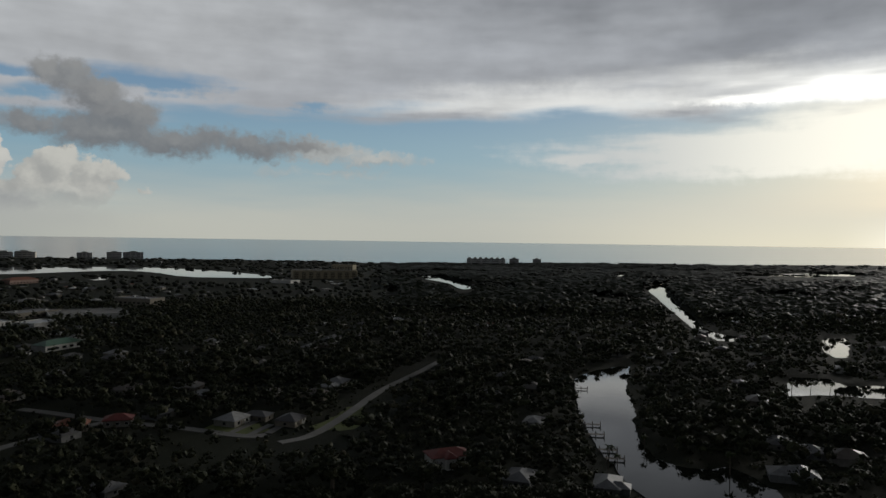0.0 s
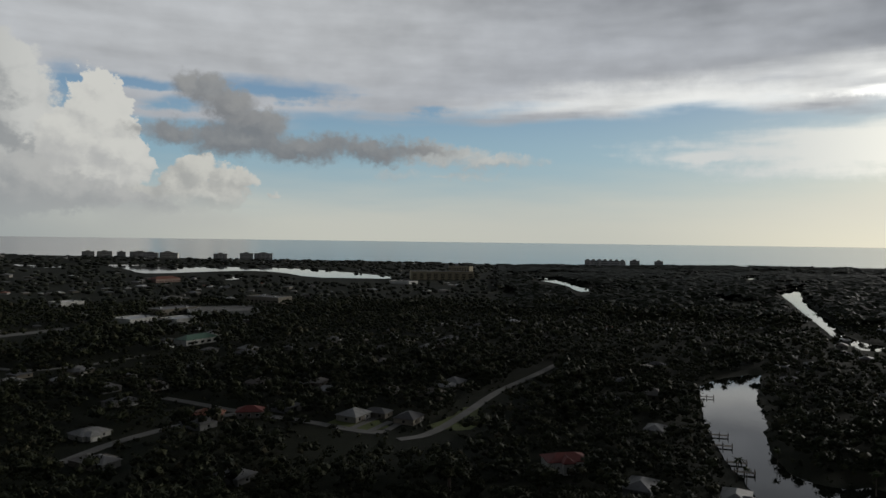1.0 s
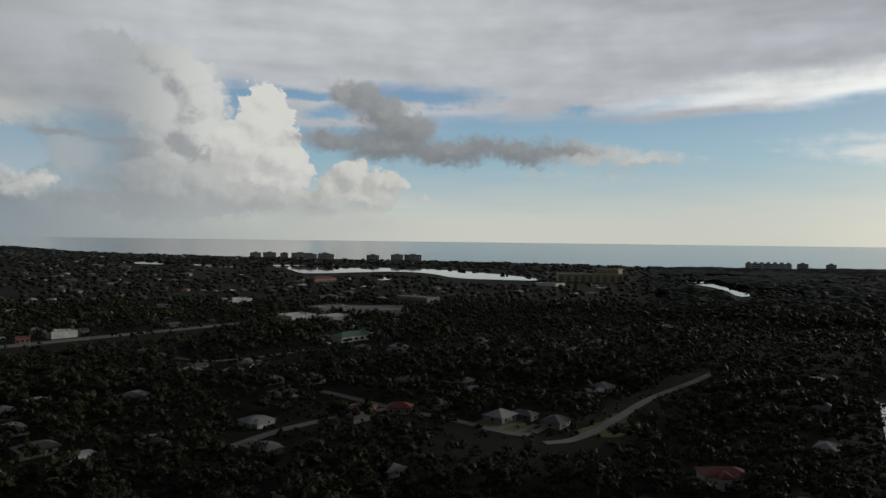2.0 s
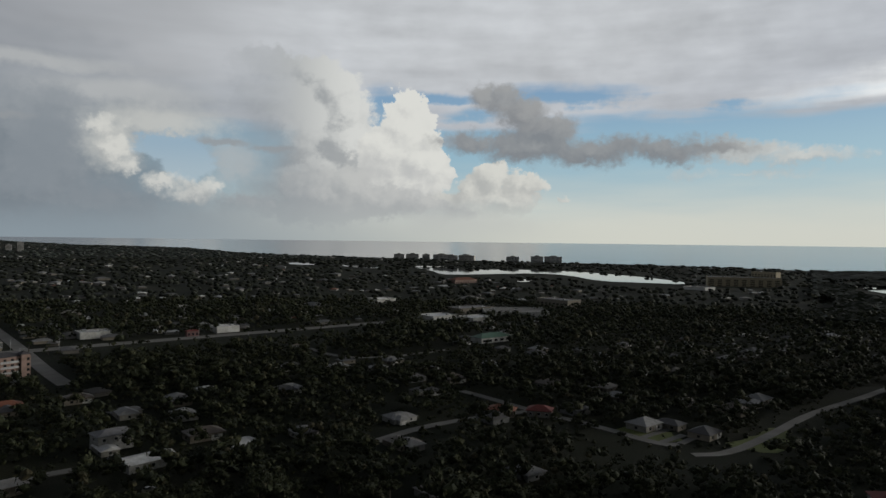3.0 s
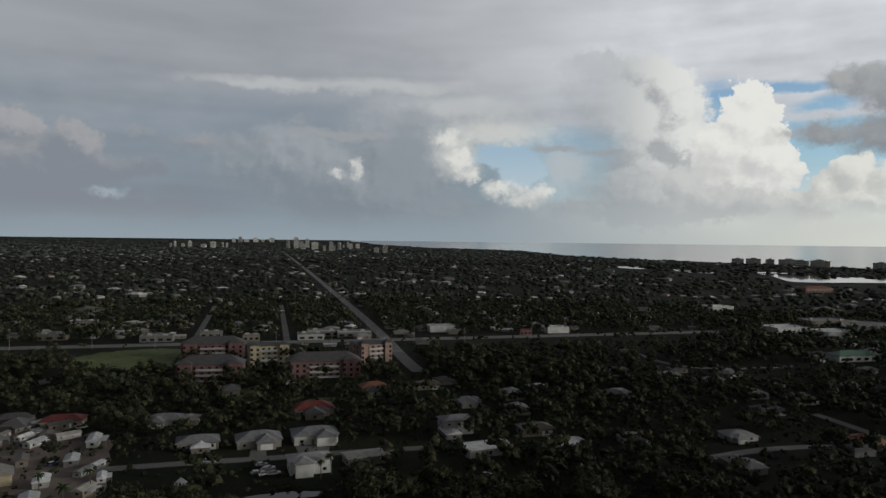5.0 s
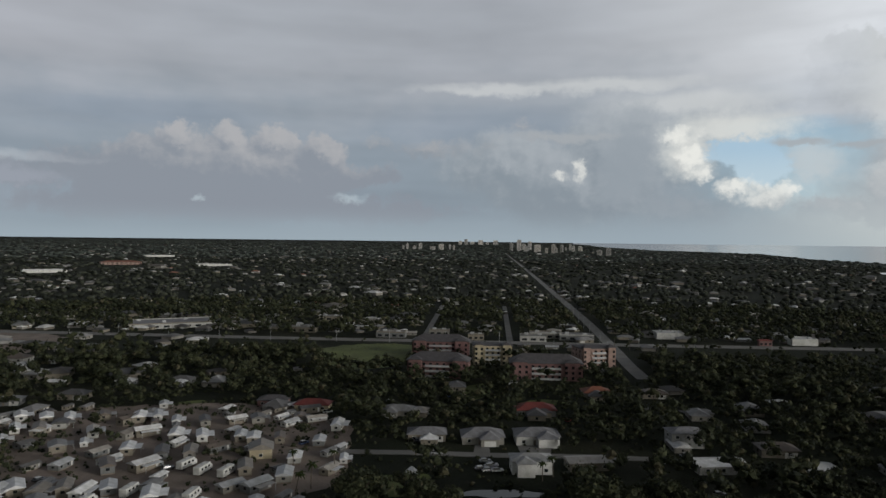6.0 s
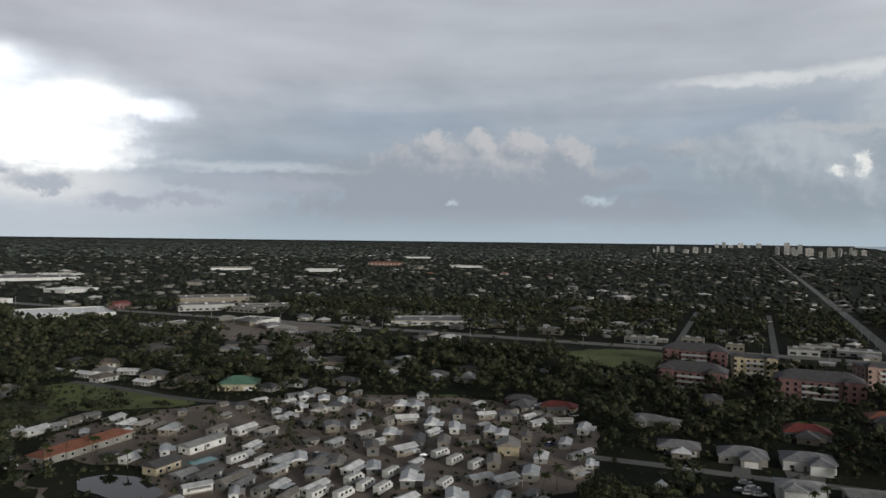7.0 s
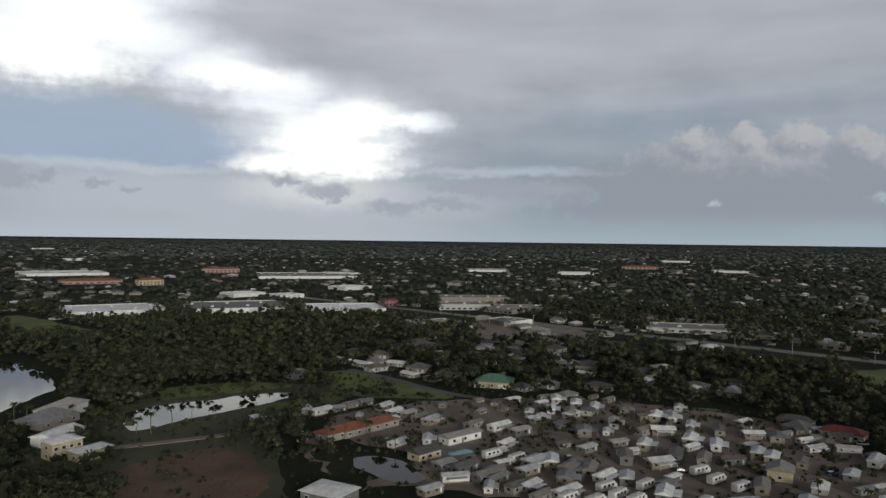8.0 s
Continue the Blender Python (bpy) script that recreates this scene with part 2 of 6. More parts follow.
    col = heaped(col, row, (0.245, 0.262, 0.29), (0.40, 0.39, 0.388), 0.6, 0.34, 0.5, 1.3, (7.2, 0.24), (0.4, 2.2), 0.95, crisp=0.6)
    patch = plus(heap(lump, (84.0, 3.3, 1.8, 0.5), (95.5, 3.2, 0.5, 0.3)), times(w4, 0.7))
    col = mix(col, (0.47, 0.53, 0.55), times(step(patch, -0.1, 1.0), 0.55))

    # bright opening over the land
    pale = step(plus(heap(drift, (144, 7.6, 11, 3.0), (136, 7.0, 4.5, 2.0)), times(s2, 0.4)), -0.25, 0.45)
    col = mix(col, (0.30, 0.365, 0.46), times(pale, 0.75))
    glow = heap(drift, (125.5, 8.4, 7.0, 3.6), (129.5, 11.2, 5.2, 2.0), (134.5, 12.8, 5.0, 2.2), (139.5, 14.6, 5.5, 2.6), (146, 14.4, 8, 3.6), (141, 17.6, 6, 2.6), (119.0, 9.6, 3.2, 0.9))
    col = mix(col, (0.66, 0.675, 0.70), times(step(plus(glow, times(s2, 0.5), times(w4, 0.25)), -0.45, 0.5), 0.92))
    col = mix(col, (0.88, 0.88, 0.86), times(step(plus(glow, times(s2, 0.5), times(s4, 0.5)), 0.15, 0.75), 0.7))
    core = heap(drift, (124.4, 7.0, 4.4, 2.5), (123.2, 9.5, 3.2, 1.6), (128.8, 5.9, 4.2, 0.9), (120.6, 9.6, 2.2, 0.6), (126.8, 8.0, 3.0, 1.8), (147, 12.9, 6.5, 1.8), (143.2, 15.4, 4.5, 2.0), (132.5, 12.4, 4.0, 0.9))
    col = mix(col, (1.02, 0.99, 0.91), step(plus(core, times(w4, 0.6), times(s2, 0.6)), -0.45, 0.75))
    shade = heap(drift, (121.8, 8.1, 1.9, 0.28), (120.0, 6.4, 1.6, 0.35), (125.4, 5.3, 1.2, 0.12))
    col = mix(col, (0.62, 0.62, 0.63), times(step(plus(shade, times(w4, 0.5)), -0.4, 0.6), 0.6))
    below = step(plus(el, times(w4, 1.2), times(s2, 1.0)), 4.2, 5.8)
    under = mix((0.40, 0.42, 0.45), (0.60, 0.59, 0.57), step(heap(drift, (126.5, 4.0, 9, 2.4)), 0.0, 0.8))
    col = mix(mix(col, under, times(step(heap(drift, (132, 3.4, 26, 3.4)), -0.1, 0.7), 0.85)), col, below)
    col = mix(col, (0.56, 0.565, 0.57), times(step(plus(heap(drift, (141, 5.2, 9, 0.4), (112, 5.6, 7, 0.35)), times(w4, 0.4)), -0.7, 0.8), 0.4))
    scud = heap(lump, (128.8, 4.3, 1.8, 0.45), (125.6, 3.8, 2.4, 0.75), (120.5, 2.7, 2.8, 0.6), (113.8, 4.4, 4.2, 0.75), (108.5, 4.2, 4, 0.75), (145.8, 4.2, 1.3, 0.35), (142.4, 3.9, 0.9, 0.25), (140.2, 3.7, 0.8, 0.3), (148, 4.2, 2.0, 1.0), (116, 3.0, 3, 0.5))
    col = mix(col, (0.30, 0.315, 0.35), times(step(plus(scud, times(w4, 0.8), times(w3, 0.5)), -0.25, 0.6), 0.85))
    # air near the horizon
    near = mix((0.76, 0.745, 0.64), (0.31, 0.36, 0.39), step(az, 16.0, 60.0))
    near = mix(near, (1.3, 1.18, 0.88), step(right, 0.0, 33.0))
    near = mix(near, (2.0, 1.85, 1.5), step(right, 28.0, 38.0))
    near = mix(near, (0.40, 0.43, 0.455), step(az, 106.0, 126.0))
    col = mix(near, col, step(el, -0.5, 3.0))

    # out of view the sunset side is kept bright; dark cloud is added opposite to dim backlit sides
    turned = calc("MODULO", plus(az, 360.0), 360.0)
    behind = times(step(turned, 153.0, 168.0), minus(1.0, step(turned, 236.0, 262.0)))
    col = mix(col, (0.042, 0.046, 0.054), behind)
    west = times(step(right, 36.0, 60.0), minus(1.0, step(right, 95.0, 125.0)))
    col = mix(col, (0.95, 0.88, 0.74), times(west, 0.8))
    # a dark deck added overhead, out of view, cuts the light from above
    high = step(plus(el, times(s3, 10.0)), 19.0, 34.0)
    col = mix(col, (0.072, 0.077, 0.089), high)
    back = tree.nodes.new("ShaderNodeBackground")
    out = tree.nodes.new("ShaderNodeOutputWorld")
    tree.links.new(col, back.inputs[0])
    back.inputs[1].default_value = 1.0
    tree.links.new(back.outputs[0], out.inputs[0])
    SKY.cycles.sampling_method = "MANUAL"
    SKY.cycles.sample_map_resolution = 1024


build_sky()
lamp = new("sun", bpy.data.lights.new("sun", "SUN"))
lamp.data.energy, lamp.data.angle, lamp.data.color = 1.9, radians(16), (1.0, 0.93, 0.84)
lamp.matrix_world = look((0, 0, 0), (math.sin(radians(SUN_AZ)), -math.cos(radians(SUN_AZ)), -math.tan(radians(SUN_EL))))

# ---- materials ----


def material(name):
    m = bpy.data.materials.new(name)
    m.use_nodes = True
    t = m.node_tree
    t.nodes.clear()
    out = t.nodes.new("ShaderNodeOutputMaterial")
    b = t.nodes.new("ShaderNodeBsdfPrincipled")
    t.links.new(b.outputs[0], out.inputs[0])
    return m, t, b


def ramp(t, fac, stops, constant=False):
    r = t.nodes.new("ShaderNodeValToRGB")
    r.color_ramp.interpolation = "CONSTANT" if constant else "LINEAR"
    while len(r.color_ramp.elements) < len(stops):
        r.color_ramp.elements.new(0.5)
    for e, (at, c) in zip(r.color_ramp.elements, stops):
        e.position, e.color = at, (*c, 1)
    t.links.new(fac, r.inputs[0])
    return r.outputs[0]


def grain(t, scale, detail=4.0, space="Object", rough=0.55):
    n = t.nodes.new("ShaderNodeTexNoise")
    n.inputs["Scale"].default_value, n.inputs["Detail"].default_value, n.inputs["Roughness"].default_value = scale, detail, rough
    c = t.nodes.new("ShaderNodeTexCoord")
    t.links.new(c.outputs[space], n.inputs["Vector"])
    return n.outputs["Fac"]


def blend(t, a, b, fac, how="MIX"):
    n = t.nodes.new("ShaderNodeMix")
    n.data_type, n.blend_type = "RGBA", how
    if isinstance(fac, float):
        n.inputs[0].default_value = fac
    else:
        t.links.new(fac, n.inputs[0])
    for slot, c in ((6, a), (7, b)):
        if isinstance(c, tuple):
            n.inputs[slot].default_value = (*c, 1)
        else:
            t.links.new(c, n.inputs[slot])
    return n.outputs[2]


def bump(t, b, height, strength, distance):
    n = t.nodes.new("ShaderNodeBump")
    n.inputs["Strength"].default_value, n.inputs["Distance"].default_value = strength, distance
    t.links.new(height, n.inputs["Height"])
    t.links.new(n.outputs[0], b.inputs["Normal"])


def painted(name, stops, rough=0.6, pick="object", spread=0.25, fine=2.0, dirt=0.35):
    """Paint, tile or render: its colour is picked for each object or island from the stops, then stained and weathered."""
    m, t, b = material(name)
    if pick == "object":
        r = t.nodes.new("ShaderNodeObjectInfo").outputs["Random"]
    else:
        r = t.nodes.new("ShaderNodeNewGeometry").outputs["Random Per Island"]
    c = ramp(t, r, stops, True) if len(stops) > 1 else stops[0][1]
    stain = ramp(t, grain(t, spread, 5), [(0.3, (1 - dirt, 1 - dirt, 1 - dirt * 1.1)), (0.65, (1, 1, 1))])
    c = blend(t, c, stain, 1.0, "MULTIPLY")
    tiny = grain(t, fine, 3)
    c = blend(t, c, ramp(t, tiny, [(0.3, (0.8, 0.8, 0.8)), (0.7, (1.1, 1.1, 1.1))]), 0.7, "MULTIPLY")
    t.links.new(c, b.inputs["Base Color"])
    b.inputs["Roughness"].default_value = rough
    bump(t, b, tiny, 0.25, 0.03)
    return m


def foliage(name, stops, fine=1.6):
    m, t, b = material(name)
    isl = t.nodes.new("ShaderNodeNewGeometry").outputs["Random Per Island"]
    c = ramp(t, isl, stops)
    n = grain(t, fine, 6, rough=0.65)
    c = blend(t, c, ramp(t, n, [(0.3, (0.5, 0.5, 0.5)), (0.7, (1.25, 1.25, 1.1))]), 1.0, "MULTIPLY")
    t.links.new(c, b.inputs["Base Color"])
    b.inputs["Roughness"].default_value = 0.62
    b.inputs["Specular IOR Level"].default_value = 0.06
    bump(t, b, n, 0.7, 0.4)
    return m


def water(name, colour, rough, wave, size):
    m, t, b = material(name)
    n = grain(t, size, 4)
    t.links.new(ramp(t, grain(t, size * 0.1, 3), [(0.3, colour), (0.7, tuple(v * 1.4 for v in colour))]), b.inputs["Base Color"])
    b.inputs["Roughness"].default_value, b.inputs["IOR"].default_value = rough, 1.33
    b.inputs["Specular IOR Level"].default_value = 0.5
    bump(t, b, n, wave, 0.3)
    return m


LEAF = foliage("oak_leaves", [(0.0, (0.018, 0.022, 0.015)), (0.35, (0.029, 0.034, 0.021)), (0.7, (0.043, 0.050, 0.029)), (0.9, (0.062, 0.066, 0.038)), (1.0, (0.078, 0.070, 0.048))])
# greyer than LEAF: a little distance haze is put into the colour
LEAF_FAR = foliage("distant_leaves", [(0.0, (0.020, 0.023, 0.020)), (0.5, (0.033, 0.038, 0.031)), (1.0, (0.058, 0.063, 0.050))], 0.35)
# haze of the far air painted into the leaf colour, paler and bluer
LEAF_PAINTED_HAZE = foliage("haze_painted_leaves", [(0.0, (0.045, 0.054, 0.054)), (0.5, (0.068, 0.080, 0.077)), (1.0, (0.10, 0.112, 0.106))], 0.1)
PALM_LEAF = foliage("palm_leaves", [(0.0, (0.02, 0.035, 0.012)), (1.0, (0.05, 0.06, 0.02))], 2.0)
BARK = painted("bark", [(0, (0.11, 0.09, 0.07))], 0.9)
GRASS_TUFT = foliage("rough_grass", [(0.0, (0.035, 0.05, 0.018)), (1.0, (0.09, 0.085, 0.035))], 1.0)


def ground_material():
    m, t, b = material("ground")
    big = grain(t, 0.012, 5)
    mid = grain(t, 0.09, 5)
    fine = grain(t, 0.9, 5, rough=0.7)
    c = ramp(t, big, [(0.35, (0.012, 0.015, 0.009)), (0.5, (0.018, 0.022, 0.012)), (0.66, (0.032, 0.033, 0.020))])
    c = blend(t, c, (0.038, 0.034, 0.028), ramp(t, mid, [(0.58, (0, 0, 0)), (0.72, (0.6, 0.6, 0.6))]))
    c = blend(t, c, ramp(t, fine, [(0.3, (0.5, 0.5, 0.5)), (0.7, (1.3, 1.3, 1.3))]), 1.0, "MULTIPLY")
    t.links.new(c, b.inputs["Base Color"])
    b.inputs["Roughness"].default_value = 0.95
    b.inputs["Specular IOR Level"].default_value = 0.1
    bump(t, b, fine, 0.6, 0.3)
    return m


GROUND = ground_material()
LAWN = painted("lawn", [(0, (0.122, 0.150, 0.036))], 0.95, spread=0.05, fine=0.8, dirt=0.5)
ROUGH = painted("rough_pasture", [(0, (0.066, 0.072, 0.030))], 0.95, spread=0.04, fine=0.7, dirt=0.6)
DRY = painted("dry_grass", [(0, (0.135, 0.085, 0.048))], 0.95, spread=0.06, fine=0.7, dirt=0.55)
ASPHALT = painted("asphalt", [(0, (0.105, 0.105, 0.105))], 0.9, spread=0.05, fine=1.5, dirt=0.4)
CONCRETE = painted("concrete", [(0, (0.19, 0.185, 0.172))], 0.85, spread=0.08, fine=1.5)
GRAVEL = painted("sandy_gravel", [(0, (0.235, 0.188, 0.155))], 0.95, spread=0.06, fine=1.0, dirt=0.45)
LINE = painted("road_paint", [(0, (0.6, 0.6, 0.55))], 0.7)
SEA = water("sea", (0.045, 0.055, 0.056), 0.12, 0.10, 0.02)
STILL = water("still_water", (0.012, 0.014, 0.010), 0.03, 0.04, 0.25)
ROOF_MIX = painted("roof_shingle", [(0, (0.20, 0.20, 0.20)), (0.22, (0.12, 0.117, 0.115)), (0.42, (0.31, 0.31, 0.305)), (0.58, (0.14, 0.115, 0.095)), (0.72, (0.085, 0.082, 0.082)), (0.86, (0.22, 0.20, 0.175))], 0.55, spread=0.4)
ROOF_WHITE = painted("white_metal_roof", [(0, (0.76, 0.76, 0.755)), (0.4, (0.62, 0.625, 0.63)), (0.62, (0.46, 0.47, 0.48)), (0.8, (0.80, 0.80, 0.79)), (0.9, (0.42, 0.39, 0.35))], 0.4, spread=0.35, dirt=0.35)
ROOF_FAR = painted("far_roofs", [(0, (0.15, 0.15, 0.15)), (0.22, (0.23, 0.23, 0.225)), (0.40, (0.11, 0.10, 0.09)), (0.54, (0.085, 0.085, 0.085)), (0.66, (0.34, 0.325, 0.295)), (0.76, (0.66, 0.66, 0.65)), (0.88, (0.82, 0.82, 0.80)), (0.97, (0.30, 0.13, 0.08))], 0.7, "island", spread=0.1)
WALL_FAR = painted("far_walls", [(0, (0.24, 0.228, 0.205)), (0.3, (0.18, 0.165, 0.14)), (0.5, (0.36, 0.355, 0.345)), (0.65, (0.21, 0.19, 0.15))], 0.85, "island", spread=0.1)
ROOF_RED = painted("red_clay_tile", [(0, (0.19, 0.042, 0.034))], 0.7, spread=0.5)
ROOF_ORANGE = painted("terracotta_tile", [(0, (0.23, 0.088, 0.052))], 0.75, spread=0.5)
ROOF_GREEN = painted("green_metal_roof", [(0, (0.10, 0.20, 0.14))], 0.5, spread=0.5)
ROOF_DARK = painted("dark_tile", [(0, (0.085, 0.080, 0.085))], 0.8, spread=0.5)
ROOF_GREY = painted("grey_shingle", [(0, (0.21, 0.21, 0.22))], 0.8, spread=0.5)
WALL_MIX = painted("house_render", [(0, (0.25, 0.24, 0.215)), (0.3, (0.20, 0.18, 0.145)), (0.5, (0.40, 0.40, 0.38)), (0.65, (0.24, 0.215, 0.17)), (0.8, (0.15, 0.155, 0.155))], 0.85, spread=0.6)
WALL_PINK = painted("pink_render", [(0, (0.20, 0.112, 0.108))], 0.85, spread=0.3)
WALL_SALMON = painted("salmon_render", [(0, (0.31, 0.215, 0.18))], 0.85, spread=0.3)
WALL_YELLOW = painted("yellow_render", [(0, (0.42, 0.365, 0.25))], 0.85, spread=0.3)
WALL_WHITE = painted("white_render", [(0, (0.62, 0.62, 0.595))], 0.8, spread=0.3)
TOWER = painted("tower_concrete", [(0, (0.60, 0.585, 0.56)), (0.5, (0.50, 0.50, 0.495)), (0.8, (0.64, 0.61, 0.56))], 0.8, spread=0.05)
CAR_PAINT = painted("car_paint", [(0, (0.7, 0.7, 0.7)), (0.35, (0.4, 0.41, 0.42)), (0.55, (0.05, 0.05, 0.055)), (0.75, (0.25, 0.03, 0.03)), (0.88, (0.05, 0.08, 0.18))], 0.3)
RUBBER = painted("rubber", [(0, (0.02, 0.02, 0.02))], 0.8)
METAL = painted("galvanised_steel", [(0, (0.45, 0.46, 0.47))], 0.45)
TIMBER = painted("weathered_timber", [(0, (0.20, 0.17, 0.14))], 0.85)


def glass_material():
    m, t, b = material("window_glass")
    b.inputs["Base Color"].default_value = (0.015, 0.018, 0.02, 1)
    b.inputs["Roughness"].default_value = 0.08
    return m


GLASS = glass_material()

# ---- shapes ----


def mesh_of(name, verts, tris, mat, smooth=False):
    """A mesh from arrays of corners and triangles."""
    me = bpy.data.meshes.new(name)
    verts, tris = np.asarray(verts, np.float32), np.asarray(tris, np.int32)
    me.vertices.add(len(verts))
    me.vertices.foreach_set("co", verts.ravel())
    me.loops.add(tris.size)
    me.loops.foreach_set("vertex_index", tris.ravel())
    me.polygons.add(len(tris))
    me.polygons.foreach_set("loop_start", np.arange(0, tris.size, 3, dtype=np.int32))
    me.polygons.foreach_set("use_smooth", np.full(len(tris), smooth))
    me.materials.append(mat)
    me.update(calc_edges=True)
    return me


def part(name, bm, mat, parent=None, label=""):
    me = bpy.data.meshes.new(name)
    bm.to_mesh(me)
    bm.free()
    me.materials.append(mat)
    ob = new(name, me)
    ob.parent = parent
    return tagged(ob, label)


def thing(name, m, label, category, group=""):
    ob = new(name)
    ob.matrix_world = m
    ob.empty_display_size = 0.5
    return tagged(ob, label, category, group)


def box(bm, x0, x1, y0, y1, z0, z1, bevel=0.0):
    vs = [bm.verts.new((x, y, z)) for z in (z0, z1) for y in (y0, y1) for x in (x0, x1)]
    for f in ((0, 2, 3, 1), (4, 5, 7, 6), (0, 1, 5, 4), (1, 3, 7, 5), (3, 2, 6, 7), (2, 0, 4, 6)):
        bm.faces.new([vs[i] for i in f])
    if bevel:
        es = {e for v in vs for e in v.link_edges}
        bmesh.ops.bevel(bm, geom=list(es), offset=bevel, segments=1, affect="EDGES")


def boxed(*args, **kw):
    bm = bmesh.new()
    box(bm, *args, **kw)
    return bm


def tube(bm, r0, r1, z0, z1, n=8, x=0.0, y=0.0, lean=(0, 0)):
    a = [bm.verts.new((x + r0 * math.cos(2 * math.pi * i / n), y + r0 * math.sin(2 * math.pi * i / n), z0)) for i in range(n)]
    b = [bm.verts.new((x + lean[0] + r1 * math.cos(2 * math.pi * i / n), y + lean[1] + r1 * math.sin(2 * math.pi * i / n), z1)) for i in range(n)]
    for i in range(n):
        bm.faces.new((a[i], a[(i + 1) % n], b[(i + 1) % n], b[i]))
    bm.faces.new(b)
    bm.faces.new(a[::-1])


def hip(w, d, z, rise, over=0.5, gable=False, thick=0.18):
    """A hipped or gabled roof over a plan of w by d, with eaves and thickness."""
    bm = bmesh.new()
    x, y = w / 2 + over, d / 2 + over
    ridge = x if gable else max(x - y, 0.2)
    low = [bm.verts.new((sx * x, sy * y, z)) for sx, sy in ((-1, -1), (1, -1), (1, 1), (-1, 1))]
    up = [bm.verts.new((sx * x, sy * y, z + thick)) for sx, sy in ((-1, -1), (1, -1), (1, 1), (-1, 1))]
    a, b = bm.verts.new((-ridge, 0, z + thick + rise)), bm.verts.new((ridge, 0, z + thick + rise))
    bm.faces.new(low[::-1])
    for i in range(4):
        j = (i + 1) % 4
        bm.faces.new((low[i], low[j], up[j], up[i]))
    bm.faces.new((up[0], up[1], b, a))
    bm.faces.new((up[2], up[3], a, b))
    bm.faces.new((up[1], up[2], b))
    bm.faces.new((up[3], up[0], a))
    return bm


# ---- the flat plan, its far part drawn in toward the camera ----
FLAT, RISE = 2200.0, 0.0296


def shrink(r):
    """The scale at a flat distance r: beyond FLAT all is shrunk toward the camera and raised by RISE to fit its view,
    with the horizon at 4.9 km.
    """
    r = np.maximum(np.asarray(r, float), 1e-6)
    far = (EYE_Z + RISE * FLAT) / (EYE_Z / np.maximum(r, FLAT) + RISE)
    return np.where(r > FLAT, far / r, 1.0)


# moves plan points along the camera's rays, so they look unchanged from there
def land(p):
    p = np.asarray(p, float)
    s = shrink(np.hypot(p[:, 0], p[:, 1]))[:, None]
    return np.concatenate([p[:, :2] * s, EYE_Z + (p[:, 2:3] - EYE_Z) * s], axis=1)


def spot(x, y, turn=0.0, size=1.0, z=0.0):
    """The pose of a thing that stands at x, y of the flat plan; far things are shrunk toward the camera."""
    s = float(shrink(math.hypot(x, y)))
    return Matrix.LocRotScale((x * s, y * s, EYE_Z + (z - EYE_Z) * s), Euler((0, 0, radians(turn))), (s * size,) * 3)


def inside(xy, poly):
    x, y = xy[:, 0], xy[:, 1]
    hit = np.zeros(len(xy), bool)
    for (x0, y0), (x1, y1) in zip(poly, poly[1:] + poly[:1]):
        if y0 != y1:
            hit ^= ((y0 > y) != (y1 > y)) & (x < (x1 - x0) * (y - y0) / (y1 - y0) + x0)
    return hit


def off_line(xy, line):
    """How far points lie from a line of points."""
    out = np.full(len(xy), 1e9)
    for a, b in zip(line, line[1:]):
        a, d = np.array(a, float), np.subtract(b, a).astype(float)
        u = np.clip(((xy - a) @ d) / (d @ d), 0, 1)
        out = np.minimum(out, np.hypot(*(xy - a - u[:, None] * d).T))
    return out


def rounded(poly, times=2):
    p = np.array(poly, float)
    for _ in range(times):
        q = np.roll(p, -1, axis=0)
        p = np.stack([0.75 * p + 0.25 * q, 0.25 * p + 0.75 * q], axis=1).reshape(-1, 2)
    return [tuple(v) for v in p]


